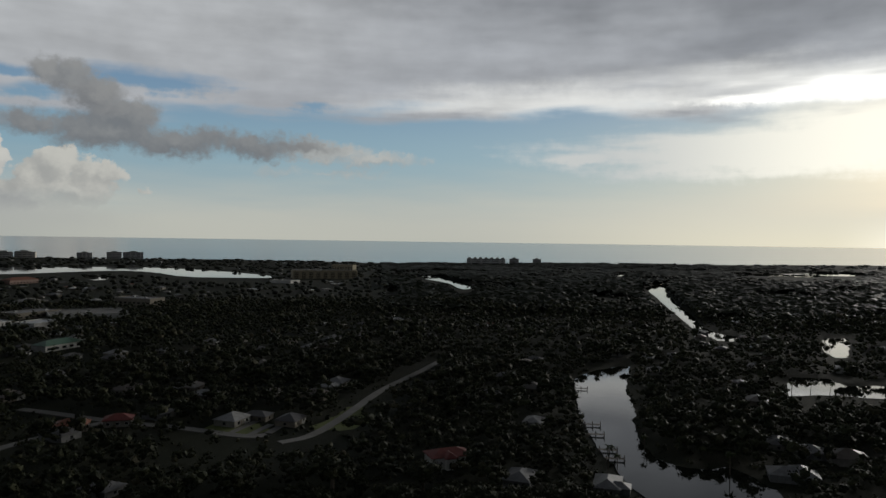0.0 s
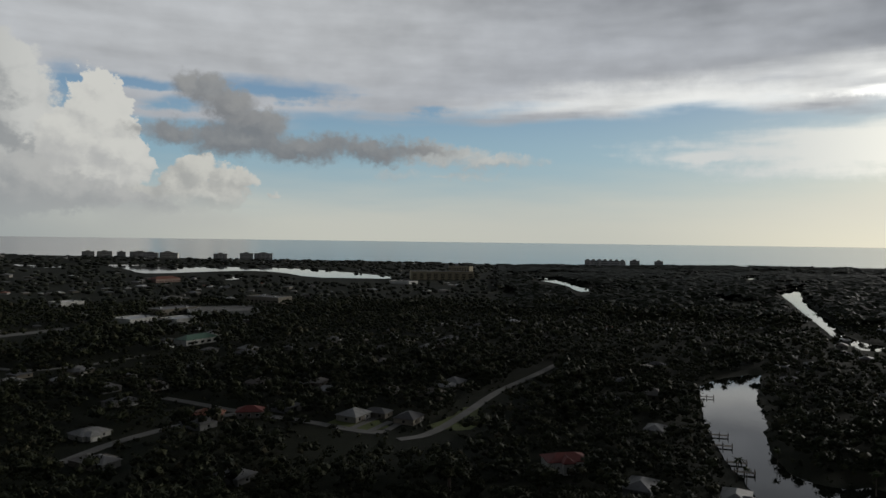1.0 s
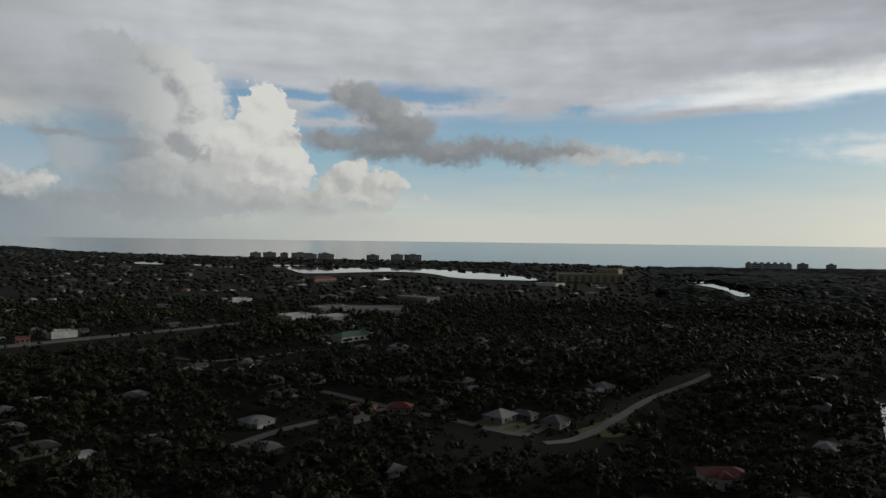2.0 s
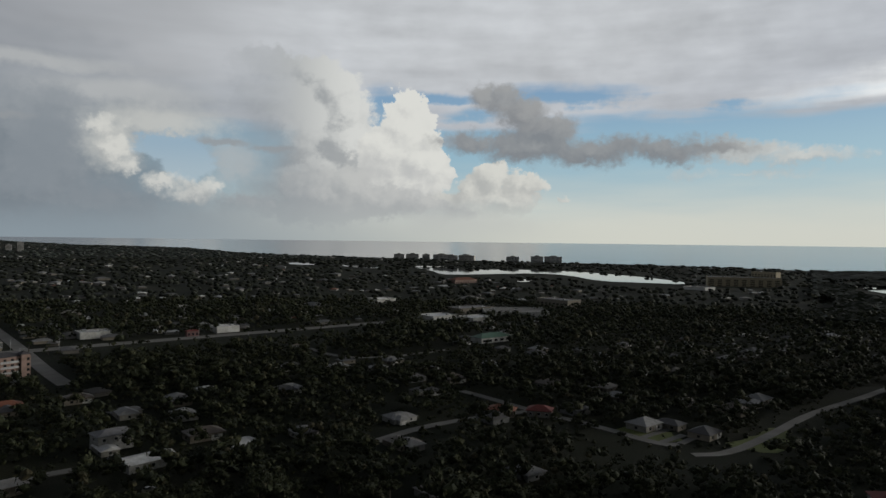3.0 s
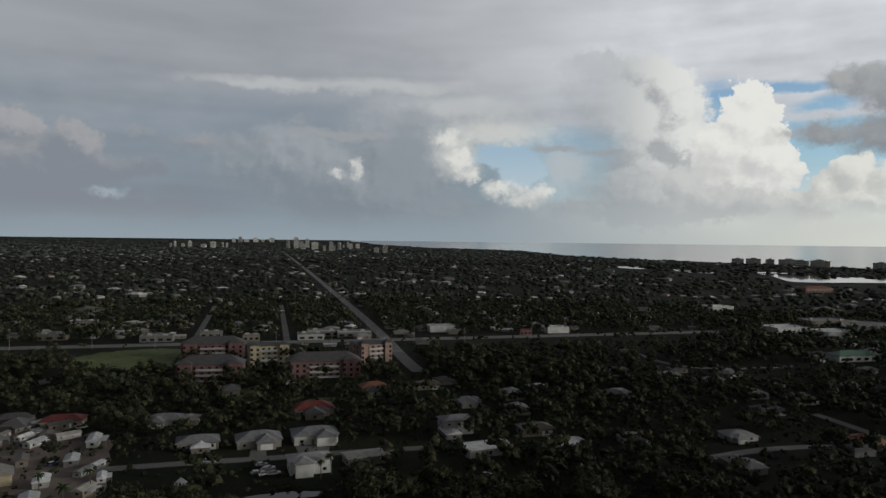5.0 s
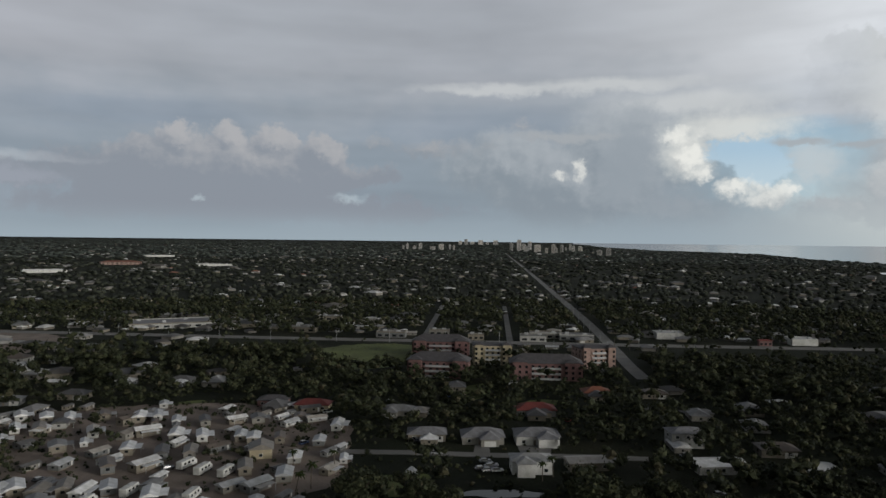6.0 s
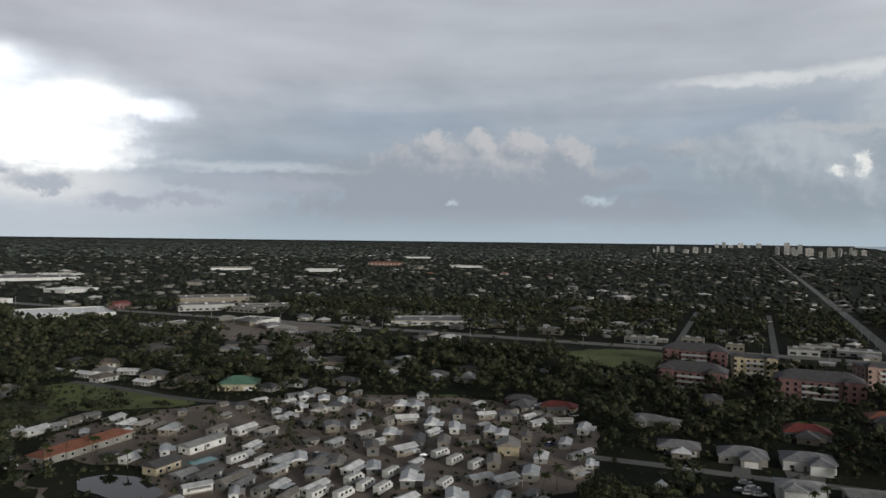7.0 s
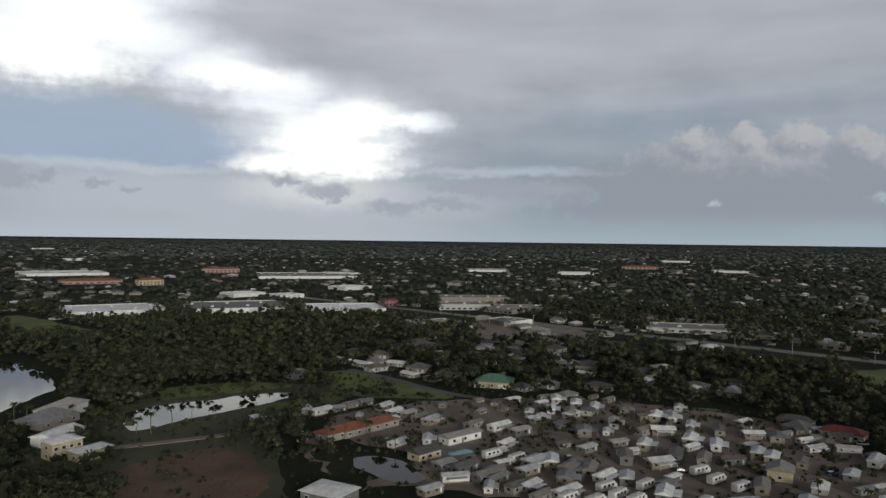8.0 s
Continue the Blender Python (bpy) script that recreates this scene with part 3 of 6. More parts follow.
CANAL = [(79, 423), (96, 445), (120, 465), (122, 457), (101, 389), (96, 346), (85, 314), (80, 280), (81, 259), (94, 250), (104, 255), (108, 245), (111, 230), (102, 199), (66, 194), (66, 223), (62, 234), (63, 252), (61, 272), (63, 300), (64, 325), (71, 373)]
RIVER = [(372, 1305), (421, 1401), (458, 1447), (382, 1218), (315, 946), (282, 798), (255, 690), (251, 639), (259, 621), (243, 588), (231, 593), (237, 661), (270, 821), (326, 1083)]
WATERS = {
    "canal": CANAL, "river": RIVER,
    "east_pond": [(213, 433), (235, 428), (233, 406), (255, 409), (275, 401), (253, 368), (224, 375), (214, 382), (184, 377)],
    "marina": [(332, 617), (355, 620), (341, 591), (294, 512), (285, 511), (292, 543)],
    "mangrove_pond": [(801, 1944), (1003, 2039), (1231, 2184), (1206, 2031), (1068, 1895), (910, 1851)],
    "creek": [(-60, 1553), (-11, 1644), (8, 1524), (51, 1351), (53, 1206), (30, 1174), (13, 1360)],
    "creek_pool": [(-94, 1175), (-80, 1207), (-70, 1127), (-83, 1099)],
    "back_pond": [(467, 1908), (490, 1915), (458, 1780), (429, 1743)],
    "lagoon": [(-1310, 1844), (-1217, 1899), (-1018, 1750), (-924, 1879), (-753, 1873), (-558, 1740), (-362, 1532), (-347, 1445), (-418, 1441), (-522, 1433), (-672, 1638), (-780, 1682), (-841, 1556), (-880, 1461), (-926, 1446), (-1067, 1622)],
    "lagoon_inlet": [(-672, 1346), (-669, 1415), (-620, 1317), (-632, 1275)],
    "lagoon_arm": [(-1752, 1737), (-1757, 1846), (-1520, 1701), (-1611, 1653)],
    "lagoon_reach": [(-1534, 1774), (-1398, 1711), (-1299, 1697), (-1256, 1614), (-1354, 1617)],
    "lake": [(-258, -487), (-282, -445), (-273, -403), (-251, -357), (-236, -339), (-216, -332), (-195, -316), (-168, -317)],
    "park_pond": [(-221, -270), (-236, -271), (-246, -268), (-264, -256), (-280, -249), (-298, -234), (-293, -226), (-281, -227), (-260, -230), (-240, -236), (-227, -239), (-220, -238), (-206, -239), (-204, -247)],
    "round_pond": [(-213, -143), (-221, -142), (-225, -135), (-221, -123), (-214, -110), (-205, -109), (-202, -116), (-206, -130)],
    "side_canal": [(-219, 58), (-216, 74), (-210, 88), (-206, 86), (-212, 57)],
}
# azimuth and flat distance of the beach
COAST = [(-60, 4400), (-36.2, 4014), (-32, 3718), (-22.4, 3135), (-9.8, 2840), (3.8, 2508), (17, 2810), (26.8, 2892), (32, 3150), (37.4, 3352), (44.3, 3776), (48.7, 4456), (53, 6830), (57.4, 7950), (60.1, 8800), (64, 14000), (66, 40000)]
ROADS = {  # line, width, material
    "avenue": ([(-4803, 1621), (-2274, 825), (-1119, 458), (-677, 316), (-522, 264), (-419, 227), (-376, 214)], 9, CONCRETE),
    "cross_road": ([(-801, -640), (-650, -175), (-580, 34), (-556, 117), (-510, 258), (-482, 354), (-450, 460), (-420, 560)], 15, CONCRETE),
    "lane": ([(-194, 326), (-171, 318), (-147, 308), (-106, 297), (-78, 285), (-71, 289)], 5, CONCRETE),
    "side_lane": ([(-173, 224), (-170, 255), (-155, 288), (-144, 306)], 5, CONCRETE),
    "bend": ([(-63, 278), (-52, 287), (-42, 328), (-33, 377), (-14, 431), (0, 477)], 4.5, CONCRETE),
    "west_drive": ([(-87, 288), (-81, 310)], 3.2, CONCRETE),
    "middle_drive": ([(-78, 287), (-73, 305)], 3.2, CONCRETE),
    "east_drive": ([(-71, 291), (-65, 317)], 3.2, CONCRETE),
    "wood_lane": ([(-363, 388), (-316, 370), (-290, 392), (-277, 445)], 5, CONCRETE),
    "house_street": ([(-270, 20), (-261, 55), (-251, 85), (-246, 108), (-236, 137)], 5, CONCRETE),
    "north_street": ([(-568, 122), (-857, 208)], 5, CONCRETE),
    "middle_street": ([(-540, 187), (-837, 282)], 5, CONCRETE),
    "yard_street": ([(-311, 173), (-303, 195), (-283, 188)], 5, ASPHALT),
    "park_lane": ([(-366, -244), (-353, -204), (-338, -175), (-329, -132)], 5, ASPHALT),
    "field_track": ([(-183, -231), (-201, -218), (-223, -203)], 4, GRAVEL),
}
PARK = [(-259, -191), (-301, -174), (-361, -106), (-360, 0), (-307, 32), (-300, 36), (-211, 19), (-206, -114), (-185, -125), (-240, -122), (-230, -153)]
LAWNS = [
    ("meadow", [(-540,33),(-545,113),(-477,96),(-446,76),(-432,47),(-466,32)], LAWN, "rough green meadow beside the apartments"),
    ("brown_field", [(-164,-206),(-192,-208),(-209,-191),(-185,-154),(-161,-142),(-142,-177),(-148,-200)], DRY, "dry brown grass field"),
    ("green_hill", [(-435,-705),(-453,-697),(-425,-589),(-402,-501),(-379,-486),(-357,-522),(-370,-600)], LAWN, "sloping green field with a path"),
    ("park_strip", [(-349,-255),(-310,-221),(-304,-193),(-318,-170),(-327,-150),(-340,-170),(-354,-209),(-369,-242)], LAWN, "green grass strip along the lane"),
    ("bank", [(-247,-277),(-263,-273),(-280,-258),(-302,-242),(-316,-245),(-308,-270),(-286,-291),(-267,-299)], LAWN, "mown grass bank of the pond"),
    ("shore", [(-250,-222),(-278,-208),(-300,-198),(-308,-218),(-296,-222),(-280,-223),(-260,-227)], LAWN, "mown lawn between the pond and the mobile homes"),
    ("garden", [(-238, 25), (-242, 53), (-219, 49), (-220, 22)], LAWN, "dark mown garden lawn with a shed"),
    ("far_yard", [(-661,-296),(-700,-257),(-634,-160),(-561,-144),(-515,-184),(-528,-230)], GRAVEL, "sandy yard of a distant park of small homes"),
    ("clearing", [(-359,-62),(-367,-25),(-333,-25),(-344,-51)], LAWN, "small green clearing"),
    ("yard", [(-337,122),(-336,148),(-310,130),(-317,117)], LAWN, "green yard behind the houses"),
    ("court", [(-334,84),(-346,110),(-384,122),(-371,98)], LAWN, "green lawn beside the apartments"),
    ("corner", [(-56,306),(-37,354),(-31,300),(-52,295)], LAWN, "mown corner lawn inside the bend"),
    ("front_lawn", [(-105,293),(-78,287),(-70,298),(-92,312)], LAWN, "front lawns along the lane"),
    ("drive", [(-257,75),(-255,81),(-266,84),(-268,79)], CONCRETE, "pale concrete drive of the bungalow"),
    ("forecourt", [(-251,92),(-247,102),(-260,108),(-265,95)], CONCRETE, "pale concrete forecourt of the house"),
    ("car_park", [(-193,-130),(-221,-171),(-222,-157),(-237,-164),(-240,-188)], GRAVEL, "gravel parking ground beside the clubhouse"),
]
PASTURE = [(-120, -150), (-158, -128), (-196, -158), (-226, -190), (-256, -206), (-300, -196), (-322, -226), (-312, -262), (-262, -288), (-222, -284), (-196, -262), (-160, -252), (-128, -205)]
WOODS = [
   ( [(-483, 262), (-428, 427), (-297, 300), (-326, 217), (-397, 225)], 0.97),
   ( [(-602, -97), (-559, 33), (-397, 21), (-429, -69)], 0.97),
   ( [(-464, -661), (-636, -439), (-571, -319), (-417, -287), (-334, -279), (-282, -273), (-253, -324), (-296, -422)], 0.97),
   ( [(-599, -128), (-616, 19), (-528, 54), (-416, 42), (-449, -46), (-488, -97)], 0.97),
   ( [(-440, 431), (-440, 625), (-310, 554), (-286, 444), (-298, 366)], 0.97),
   ( [(-379, 944), (-163, 1103), (-110, 691), (-174, 546), (-239, 487)], 0.97),
   ( [(370, 2141), (1447, 2337), (515, 829), (594, 1206), (299, 800), (479, 1513), (252, 1457)], 0.97),
   ( [(-79, 445), (-10, 582), (30, 475), (18, 270), (-8, 269), (-22, 342)], 0.97),
   ( [(-611, -140), (-654, 35), (-579, 59), (-380, 45), (-381, -28), (-470, -100)], 0.97),
   ( [(-435, -705), (-420, -597), (-379, -486), (-322, -470), (-306, -496)], 0.97),
]
TREES, FAR_CLUMPS = 300, 40800

# ---- ground, water and roads ----


def sheet(name, rings, azimuths, z, mat, label, category):
    """A polar sheet; rings gives the flat distances at an azimuth."""
    pts, tris = [], []
    n = len(rings(azimuths[0]))
    for a in azimuths:
        pts += [(-math.sin(radians(a)) * r, math.cos(radians(a)) * r, z) for r in rings(a)]
    for i in range(len(azimuths) - 1):
        for j in range(n - 1):
            k = i * n + j
            tris += [(k, k + n, k + 1), (k + 1, k + n, k + n + 1)]
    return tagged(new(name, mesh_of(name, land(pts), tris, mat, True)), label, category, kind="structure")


RINGS = [0.001] + list(range(60, 2201, 60)) + [2300, 2450, 2650, 2900, 3200, 3600, 4100, 4700, 5500, 6600, 8200, 10500, 14000, 22000, 45000, 200000]


def beach(a):
    return float(np.interp(a, [c[0] for c in COAST], [c[1] for c in COAST]))


def ground_rings(a):
    """The ground ends a little below the water's edge where the sea begins."""
    if -60 <= a <= 66:
        return list(np.array(RINGS) * 1.0) if beach(a) > 39000 else [min(r, beach(a) + 40 + 0.001 * i) for i, r in enumerate(RINGS)]
    return RINGS


sheet("ground", ground_rings, [a / 2 for a in range(-360, 361, 3)], 0.0, GROUND, "dark rough grass and leaf-littered soil under the trees", "ground")


def sea_rings(a):
    r0 = beach(a)
    return list(np.geomspace(r0, 200000.0, 40))


sheet("sea", sea_rings, list(np.arange(-60, 66.1, 1.0)), 0.8, SEA, "calm grey-green sea with pale light toward the sun", "sea")


def ragged(ring, amount):
    """An outline with the small bays and bulges of a natural edge."""
    out = []
    for (x0, y0), (x1, y1) in zip(ring, ring[1:] + ring[:1]):
        k = max(1, int(math.hypot(x1 - x0, y1 - y0) // 4))
        for i in range(k):
            x, y = x0 + (x1 - x0) * i / k, y0 + (y1 - y0) * i / k
            out.append((x + amount * noise.noise((x / 9, y / 9, 1.0)), y + amount * noise.noise((x / 9, y / 9, 5.0))))
    return out


def flat_piece(name, poly, z, mat, label, category, smooth=2, edge=0.0):
    bm = bmesh.new()
    ring = rounded(poly, smooth) if smooth else poly
    if edge:
        ring = ragged(ring, edge)
    bm.faces.new([bm.verts.new((x, y, 0)) for x, y in ring])
    bmesh.ops.triangulate(bm, faces=bm.faces[:])
    me = bpy.data.meshes.new(name)
    bm.to_mesh(me)
    bm.free()
    co = np.empty(len(me.vertices) * 3, np.float32)
    me.vertices.foreach_get("co", co)
    co = co.reshape(-1, 3)
    co[:, 2] = z
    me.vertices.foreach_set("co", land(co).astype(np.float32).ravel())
    me.materials.append(mat)
    me.update()
    ob = new(name, me)
    if sum(p.normal.z for p in me.polygons) < 0:
        me.flip_normals()
    return tagged(ob, label, category, kind="structure")


for water_name, outline in WATERS.items():
    far = min(math.hypot(*p) for p in outline) > 900
    flat_piece("water_" + water_name, outline, 0.9 if far else 0.25, STILL, "still dark water that mirrors the evening sky", "water", 0 if water_name in ("river", "east_pond", "marina") else 1 if far else 2, 0 if far else 2.2)


def ribbon(name, line, width, z, mat, label, category="road", smooth=2):
    p = [np.array(q, float) for q in line]
    for _ in range(smooth):
        q = [p[0]]
        for a, b in zip(p, p[1:]):
            q += [0.75 * a + 0.25 * b, 0.25 * a + 0.75 * b]
        p = q + [p[-1]]
    fine = []
    for a, b in zip(p, p[1:]):
        k = max(1, int(np.hypot(*(b - a)) // 60))
        fine += [a + (b - a) * i / k for i in range(k)]
    p = np.array(fine + [p[-1]])
    d = np.gradient(p, axis=0)
    d /= np.hypot(*d.T)[:, None]
    nrm = np.stack([-d[:, 1], d[:, 0]], axis=1) * width / 2
    up, low = np.full((len(p), 1), z), np.full((len(p), 1), z - 0.3)
    rows = [np.hstack([p + nrm * 1.004, low]), np.hstack([p + nrm, up]), np.hstack([p - nrm, up]), np.hstack([p - nrm * 1.004, low])]
    pts = np.stack(rows, axis=1).reshape(-1, 3)
    tris = [(4 * i + j, 4 * i + 4 + j, 4 * i + j + 1) for i in range(len(p) - 1) for j in range(3)] + [(4 * i + j + 1, 4 * i + 4 + j, 4 * i + 5 + j) for i in range(len(p) - 1) for j in range(3)]
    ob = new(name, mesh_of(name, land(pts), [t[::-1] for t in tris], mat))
    return tagged(ob, label, category, kind="structure")


for i, (road_name, (line, width, mat)) in enumerate(ROADS.items()):
    ribbon("road_" + road_name, line, width, 0.16 + 0.012 * i, mat, "pale worn " + ("gravel track" if mat is GRAVEL else "paved road") + " between trees and gardens")

flat_piece("pavement_park", PARK, 0.12, GRAVEL, "sandy gravel ground between the mobile homes", "ground", 1, 5.0)
flat_piece("lawn_pasture", PASTURE, 0.05, ROUGH, "rough olive-green pasture round the pond and the brown field", "lawn", 1, 6.0)
for lawn_name, outline, mat, words in LAWNS:
    flat_piece("lawn_" + lawn_name, outline, 0.10, mat, words, "lawn", *((0, 0) if mat is CONCRETE else (1, 5.0)))

# ---- buildings ----
SIDE = 72.4   # the way that the streets run


def opening(name, parent, x, y, z, w, h, facing, mat, deep=0.10, framed=False):
    """A window or door let into a wall that faces -y, +y, -x or +x; framed: a white frame with its pane."""
    d = deep / 2
    b = (x - w / 2, x + w / 2, y - d, y + d) if facing in "sn" else (x - d, x + d, y - w / 2, y + w / 2)
    if not framed:
        return part(name, boxed(*b, z, z + h), mat, parent)
    ob = part(name, boxed(*b, z, z + h), WALL_WHITE, parent)
    e, d = 0.12, d + 0.03
    b = (x - w / 2 + e, x + w / 2 - e, y - d, y + d) if facing in "sn" else (x - d, x + d, y - w / 2 + e, y + w / 2 - e)
    part("pane", boxed(*b, z + e, z + h - e), mat, ob, "dark glass pane")
    return ob


def house(m, w, d, roof, wall, rise=2.0, h=2.9, gable=False, wing=None, garage=True, label="", group="", storeys=1, name="house", category="house", panes=3, framed=False):
    top = thing(name, m, label, category, group)
    bm = boxed(-w / 2, w / 2, -d / 2, d / 2, -0.3, h)
    rf = hip(w, d, h, rise, 0.6, gable)
    if gable:
        for sx in (-1, 1):
            q = [bm.verts.new((sx * (w / 2 - 0.02), -d / 2, h)), bm.verts.new((sx * (w / 2 - 0.02), d / 2, h)), bm.verts.new((sx * (w / 2 - 0.02), 0, h + rise * 0.93))]
            bm.faces.new(q)
    if wing:
        ww, wd, wx = wing
        box(bm, wx - ww / 2, wx + ww / 2, -d / 2 - wd, -d / 2 + 0.2, -0.3, h - 0.02)
        w2 = hip(wd + d / 2, ww, h - 0.03, rise * 0.8, 0.55, False)
        bmesh.ops.rotate(w2, verts=w2.verts, cent=(0, 0, 0), matrix=Matrix.Rotation(math.pi / 2, 3, "Z"))
        bmesh.ops.translate(w2, verts=w2.verts, vec=(wx, -d / 2 - wd / 2 + d / 4, 0))
        tmp = bpy.data.meshes.new("tmp")
        w2.to_mesh(tmp)
        w2.free()
        rf.from_mesh(tmp)
        bpy.data.meshes.remove(tmp)
    part("wall", bm, wall, top)
    part("roof", rf, roof, top)
    front = -d / 2
    for s in range(storeys):
        z = 0.9 + s * 2.9
        for i in range(panes):
            x = -w / 2 + w * (i + 0.5) / panes
            if not (wing and abs(x - wing[2]) < wing[0] / 2 + 0.8):
                opening("window", top, x, front, z, 1.5, 1.3, "s", GLASS, framed=framed)
            if i % 2 == 0:
                opening("window", top, x, d / 2, z, 1.6, 1.3, "n", GLASS)
        opening("window", top, w / 2, 0, z, 1.4, 1.2, "e", GLASS, framed=framed)
        opening("window", top, -w / 2, 0, z, 1.4, 1.2, "w", GLASS, framed=framed)
    if garage:
        gx, gy = (wing[2], front - wing[1]) if wing else (w * 0.28, front)
        opening("garage_door", top, gx, gy, 0, min(4.6, (wing[0] - 0.8) if wing else 4.6), 2.2, "s", WALL_WHITE)
    opening("door", top, -w * 0.08, front, 0, 1.0, 2.1, "s", TIMBER)
    return top


def trailer(m, w, d, roof, wall, label, group="mobile homes in the park", porch=True):
    """A mobile home: long low box on a skirt with a shallow roof and a carport awning."""
    top = thing("mobile_home", m, label, "mobile home", group)
    part("skirt", boxed(-w / 2 + 0.1, w / 2 - 0.1, -d / 2 + 0.1, d / 2 - 0.1, -0.2, 0.6), TIMBER, top)
    part("body", boxed(-w / 2, w / 2, -d / 2, d / 2, 0.6, 2.9, bevel=0.06), wall, top)
    part("roof", hip(w, d, 2.9, 1.0, 0.4, True, 0.12), roof, top)
    if porch:
        bm = boxed(-w * 0.35, w * 0.4, -d / 2 - 2.8, -d / 2 - 0.26, 2.55, 2.68)
        part("awning", bm, roof, top)
        for x in (-w * 0.33, w * 0.38):
            part("post", boxed(x - 0.05, x + 0.05, -d / 2 - 2.7, -d / 2 - 2.6, -0.1, 2.55), METAL, top)
    for x in (-w * 0.3, w * 0.12):
        opening("window", top, x, -d / 2, 1.5, 1.1, 0.9, "s", GLASS)
    opening("window", top, -w * 0.1, d / 2, 1.5, 1.4, 0.9, "n", GLASS)
    opening("window", top, w / 2, 0, 1.5, 1.2, 0.9, "e", GLASS)
    opening("window", top, -w / 2, 0, 1.5, 1.2, 0.9, "w", GLASS)
    opening("door", top, w * 0.36, -d / 2, 0.65, 0.9, 2.0, "s", WALL_WHITE)
    return top


taken = []   # x, y, radius of what is built
shown = []   # the same for what trees must not hide from the camera


def slant(turn, x, y):
    """The turn of a thing whose long side leans so far in the view from above the camera's ground point."""
    a = math.degrees(math.atan2(-x, y))
    return a + math.degrees(math.atan2(math.sin(radians(turn)) / 0.28, math.cos(radians(turn))))


# houses with a look of their own
def lone_house(x, y, turn, w, d, roof, wall, label, **kw):
    taken.append((x, y, max(w, d) * 0.55))
    shown.append((x, y, max(w, d) * 0.45))
    return house(spot(x, y, turn), w, d, roof, wall, label=label, framed=True, **kw)


FACE = SIDE + 5
lone_house(-272, 83, FACE, 16.5, 11, ROOF_GREY, WALL_MIX, "grey-shingled bungalow with two gabled bays", wing=(7, 3, 2.5), rise=2.6)
lone_house(-267, 104, FACE, 17, 12, ROOF_GREY, WALL_WHITE, "white two-storey house with a grey hipped roof and carport", h=3.5, rise=2.2, wing=(7.5, 3.5, 3.5))
lone_house(-280, 62, FACE, 15, 10, ROOF_GREY, WALL_MIX, "low grey-roofed house half hidden by trees", rise=1.8)
lone_house(-233, 89, FACE, 14, 9, ROOF_MIX, WALL_WHITE, "white house with a porch beside the canal", h=4.6, rise=1.6, wing=(6, 3, -2.5))
lone_house(-232, 110, FACE + 6, 15, 8, ROOF_WHITE, WALL_MIX, "house with a bright metal roof by the canal", rise=0.9, gable=True, garage=False)
lone_house(-220, 154, FACE + 4, 17, 10, ROOF_WHITE, WALL_MIX, "white metal-roofed long house among trees", rise=1.2, gable=True, garage=False)
lone_house(-250, 160, FACE, 13, 9, ROOF_GREY, WALL_MIX, "two-storey dark-roofed house with a balcony", h=5.8, storeys=2, rise=1.6)
lone_house(-339, 20, FACE - 4, 16, 9, ROOF_RED, WALL_YELLOW, "yellow bungalow with a red tiled roof", rise=2.0, garage=False)
lone_house(-352, 2, FACE, 14, 9, ROOF_DARK, WALL_PINK, "low reddish house with a dark roof", rise=1.8, garage=False)
lone_house(-339, 165, FACE, 14, 10, ROOF_ORANGE, WALL_MIX, "house with an orange clay-tiled hipped roof", rise=2.4)
lone_house(-310, 120, FACE, 18, 11, ROOF_RED, WALL_MIX, "brown-red hipped house under trees", rise=2.6, garage=False)
lone_house(-365, -148, FACE + 25, 20, 14, ROOF_GREEN, WALL_YELLOW, "cream house with a green hipped metal roof", rise=3.4, h=3.4)
lone_house(3, 254, 20, 15, 9, ROOF_RED, WALL_WHITE, "white house with a red tiled roof and tall windows", rise=2.0, h=4.0, panes=5, garage=False, wing=(4, 2, -1))
lone_house(-152, 292, FACE - 60, 12, 8, ROOF_ORANGE, WALL_MIX, "small house with an orange-red roof by the lane", rise=2.0, garage=False)
lone_house(-137, 301, FACE - 60, 11, 8, ROOF_RED, WALL_MIX, "small house with a dark red roof by the junction", rise=2.0, garage=False)
lone_house(-269, -3, slant(85, -269, -3), 8.5, 8, ROOF_MIX, WALL_YELLOW, "pale yellow gabled cottage in the mobile home park", rise=1.8, h=3.6, gable=True, garage=False, panes=2)
lone_house(-231, -121, slant(15, -231, -121), 11, 6.5, ROOF_MIX, WALL_YELLOW, "cream cottage beside the round pond", rise=1.6, gable=True, garage=False)
lone_house(-169, -237, slant(8, -169, -237), 11, 8, ROOF_WHITE, WALL_YELLOW, "yellow two-storey house with a pale low roof", h=6.4, storeys=2, rise=1.2, garage=False, panes=4)
lone_house(-173, -227, slant(10, -173, -227), 12.5, 7, ROOF_WHITE, WALL_YELLOW, "yellow wing with a pale roof joined to the house", h=3.6, rise=1.0, garage=False, panes=4)
lone_house(-180, -255, slant(20, -180, -255), 17, 10, ROOF_WHITE, WALL_WHITE, "long house with a bluish white metal roof by the lake", h=4.0, rise=1.4, gable=True, garage=False)
lone_house(-208, -292, slant(25, -208, -292), 22, 12, ROOF_WHITE, WALL_WHITE, "white-roofed lakeside house under palms", h=4.5, rise=2.6, garage=False)
lone_house(-196, -284, slant(15, -196, -284), 20, 14, ROOF_GREY, WALL_MIX, "grey shingled lakeside house", rise=3.6, garage=False)
lone_house(-180, -127, slant(-12, -180, -127), 14, 11, ROOF_WHITE, WALL_MIX, "house with a pale blue-grey metal roof by the pond", h=3.2, rise=1.2, garage=False)
lone_house(-253, -160, slant(14, -253, -160), 30, 8, ROOF_ORANGE, WALL_MIX, "long low clubhouse with a terracotta roof", rise=1.8, garage=False, panes=6)
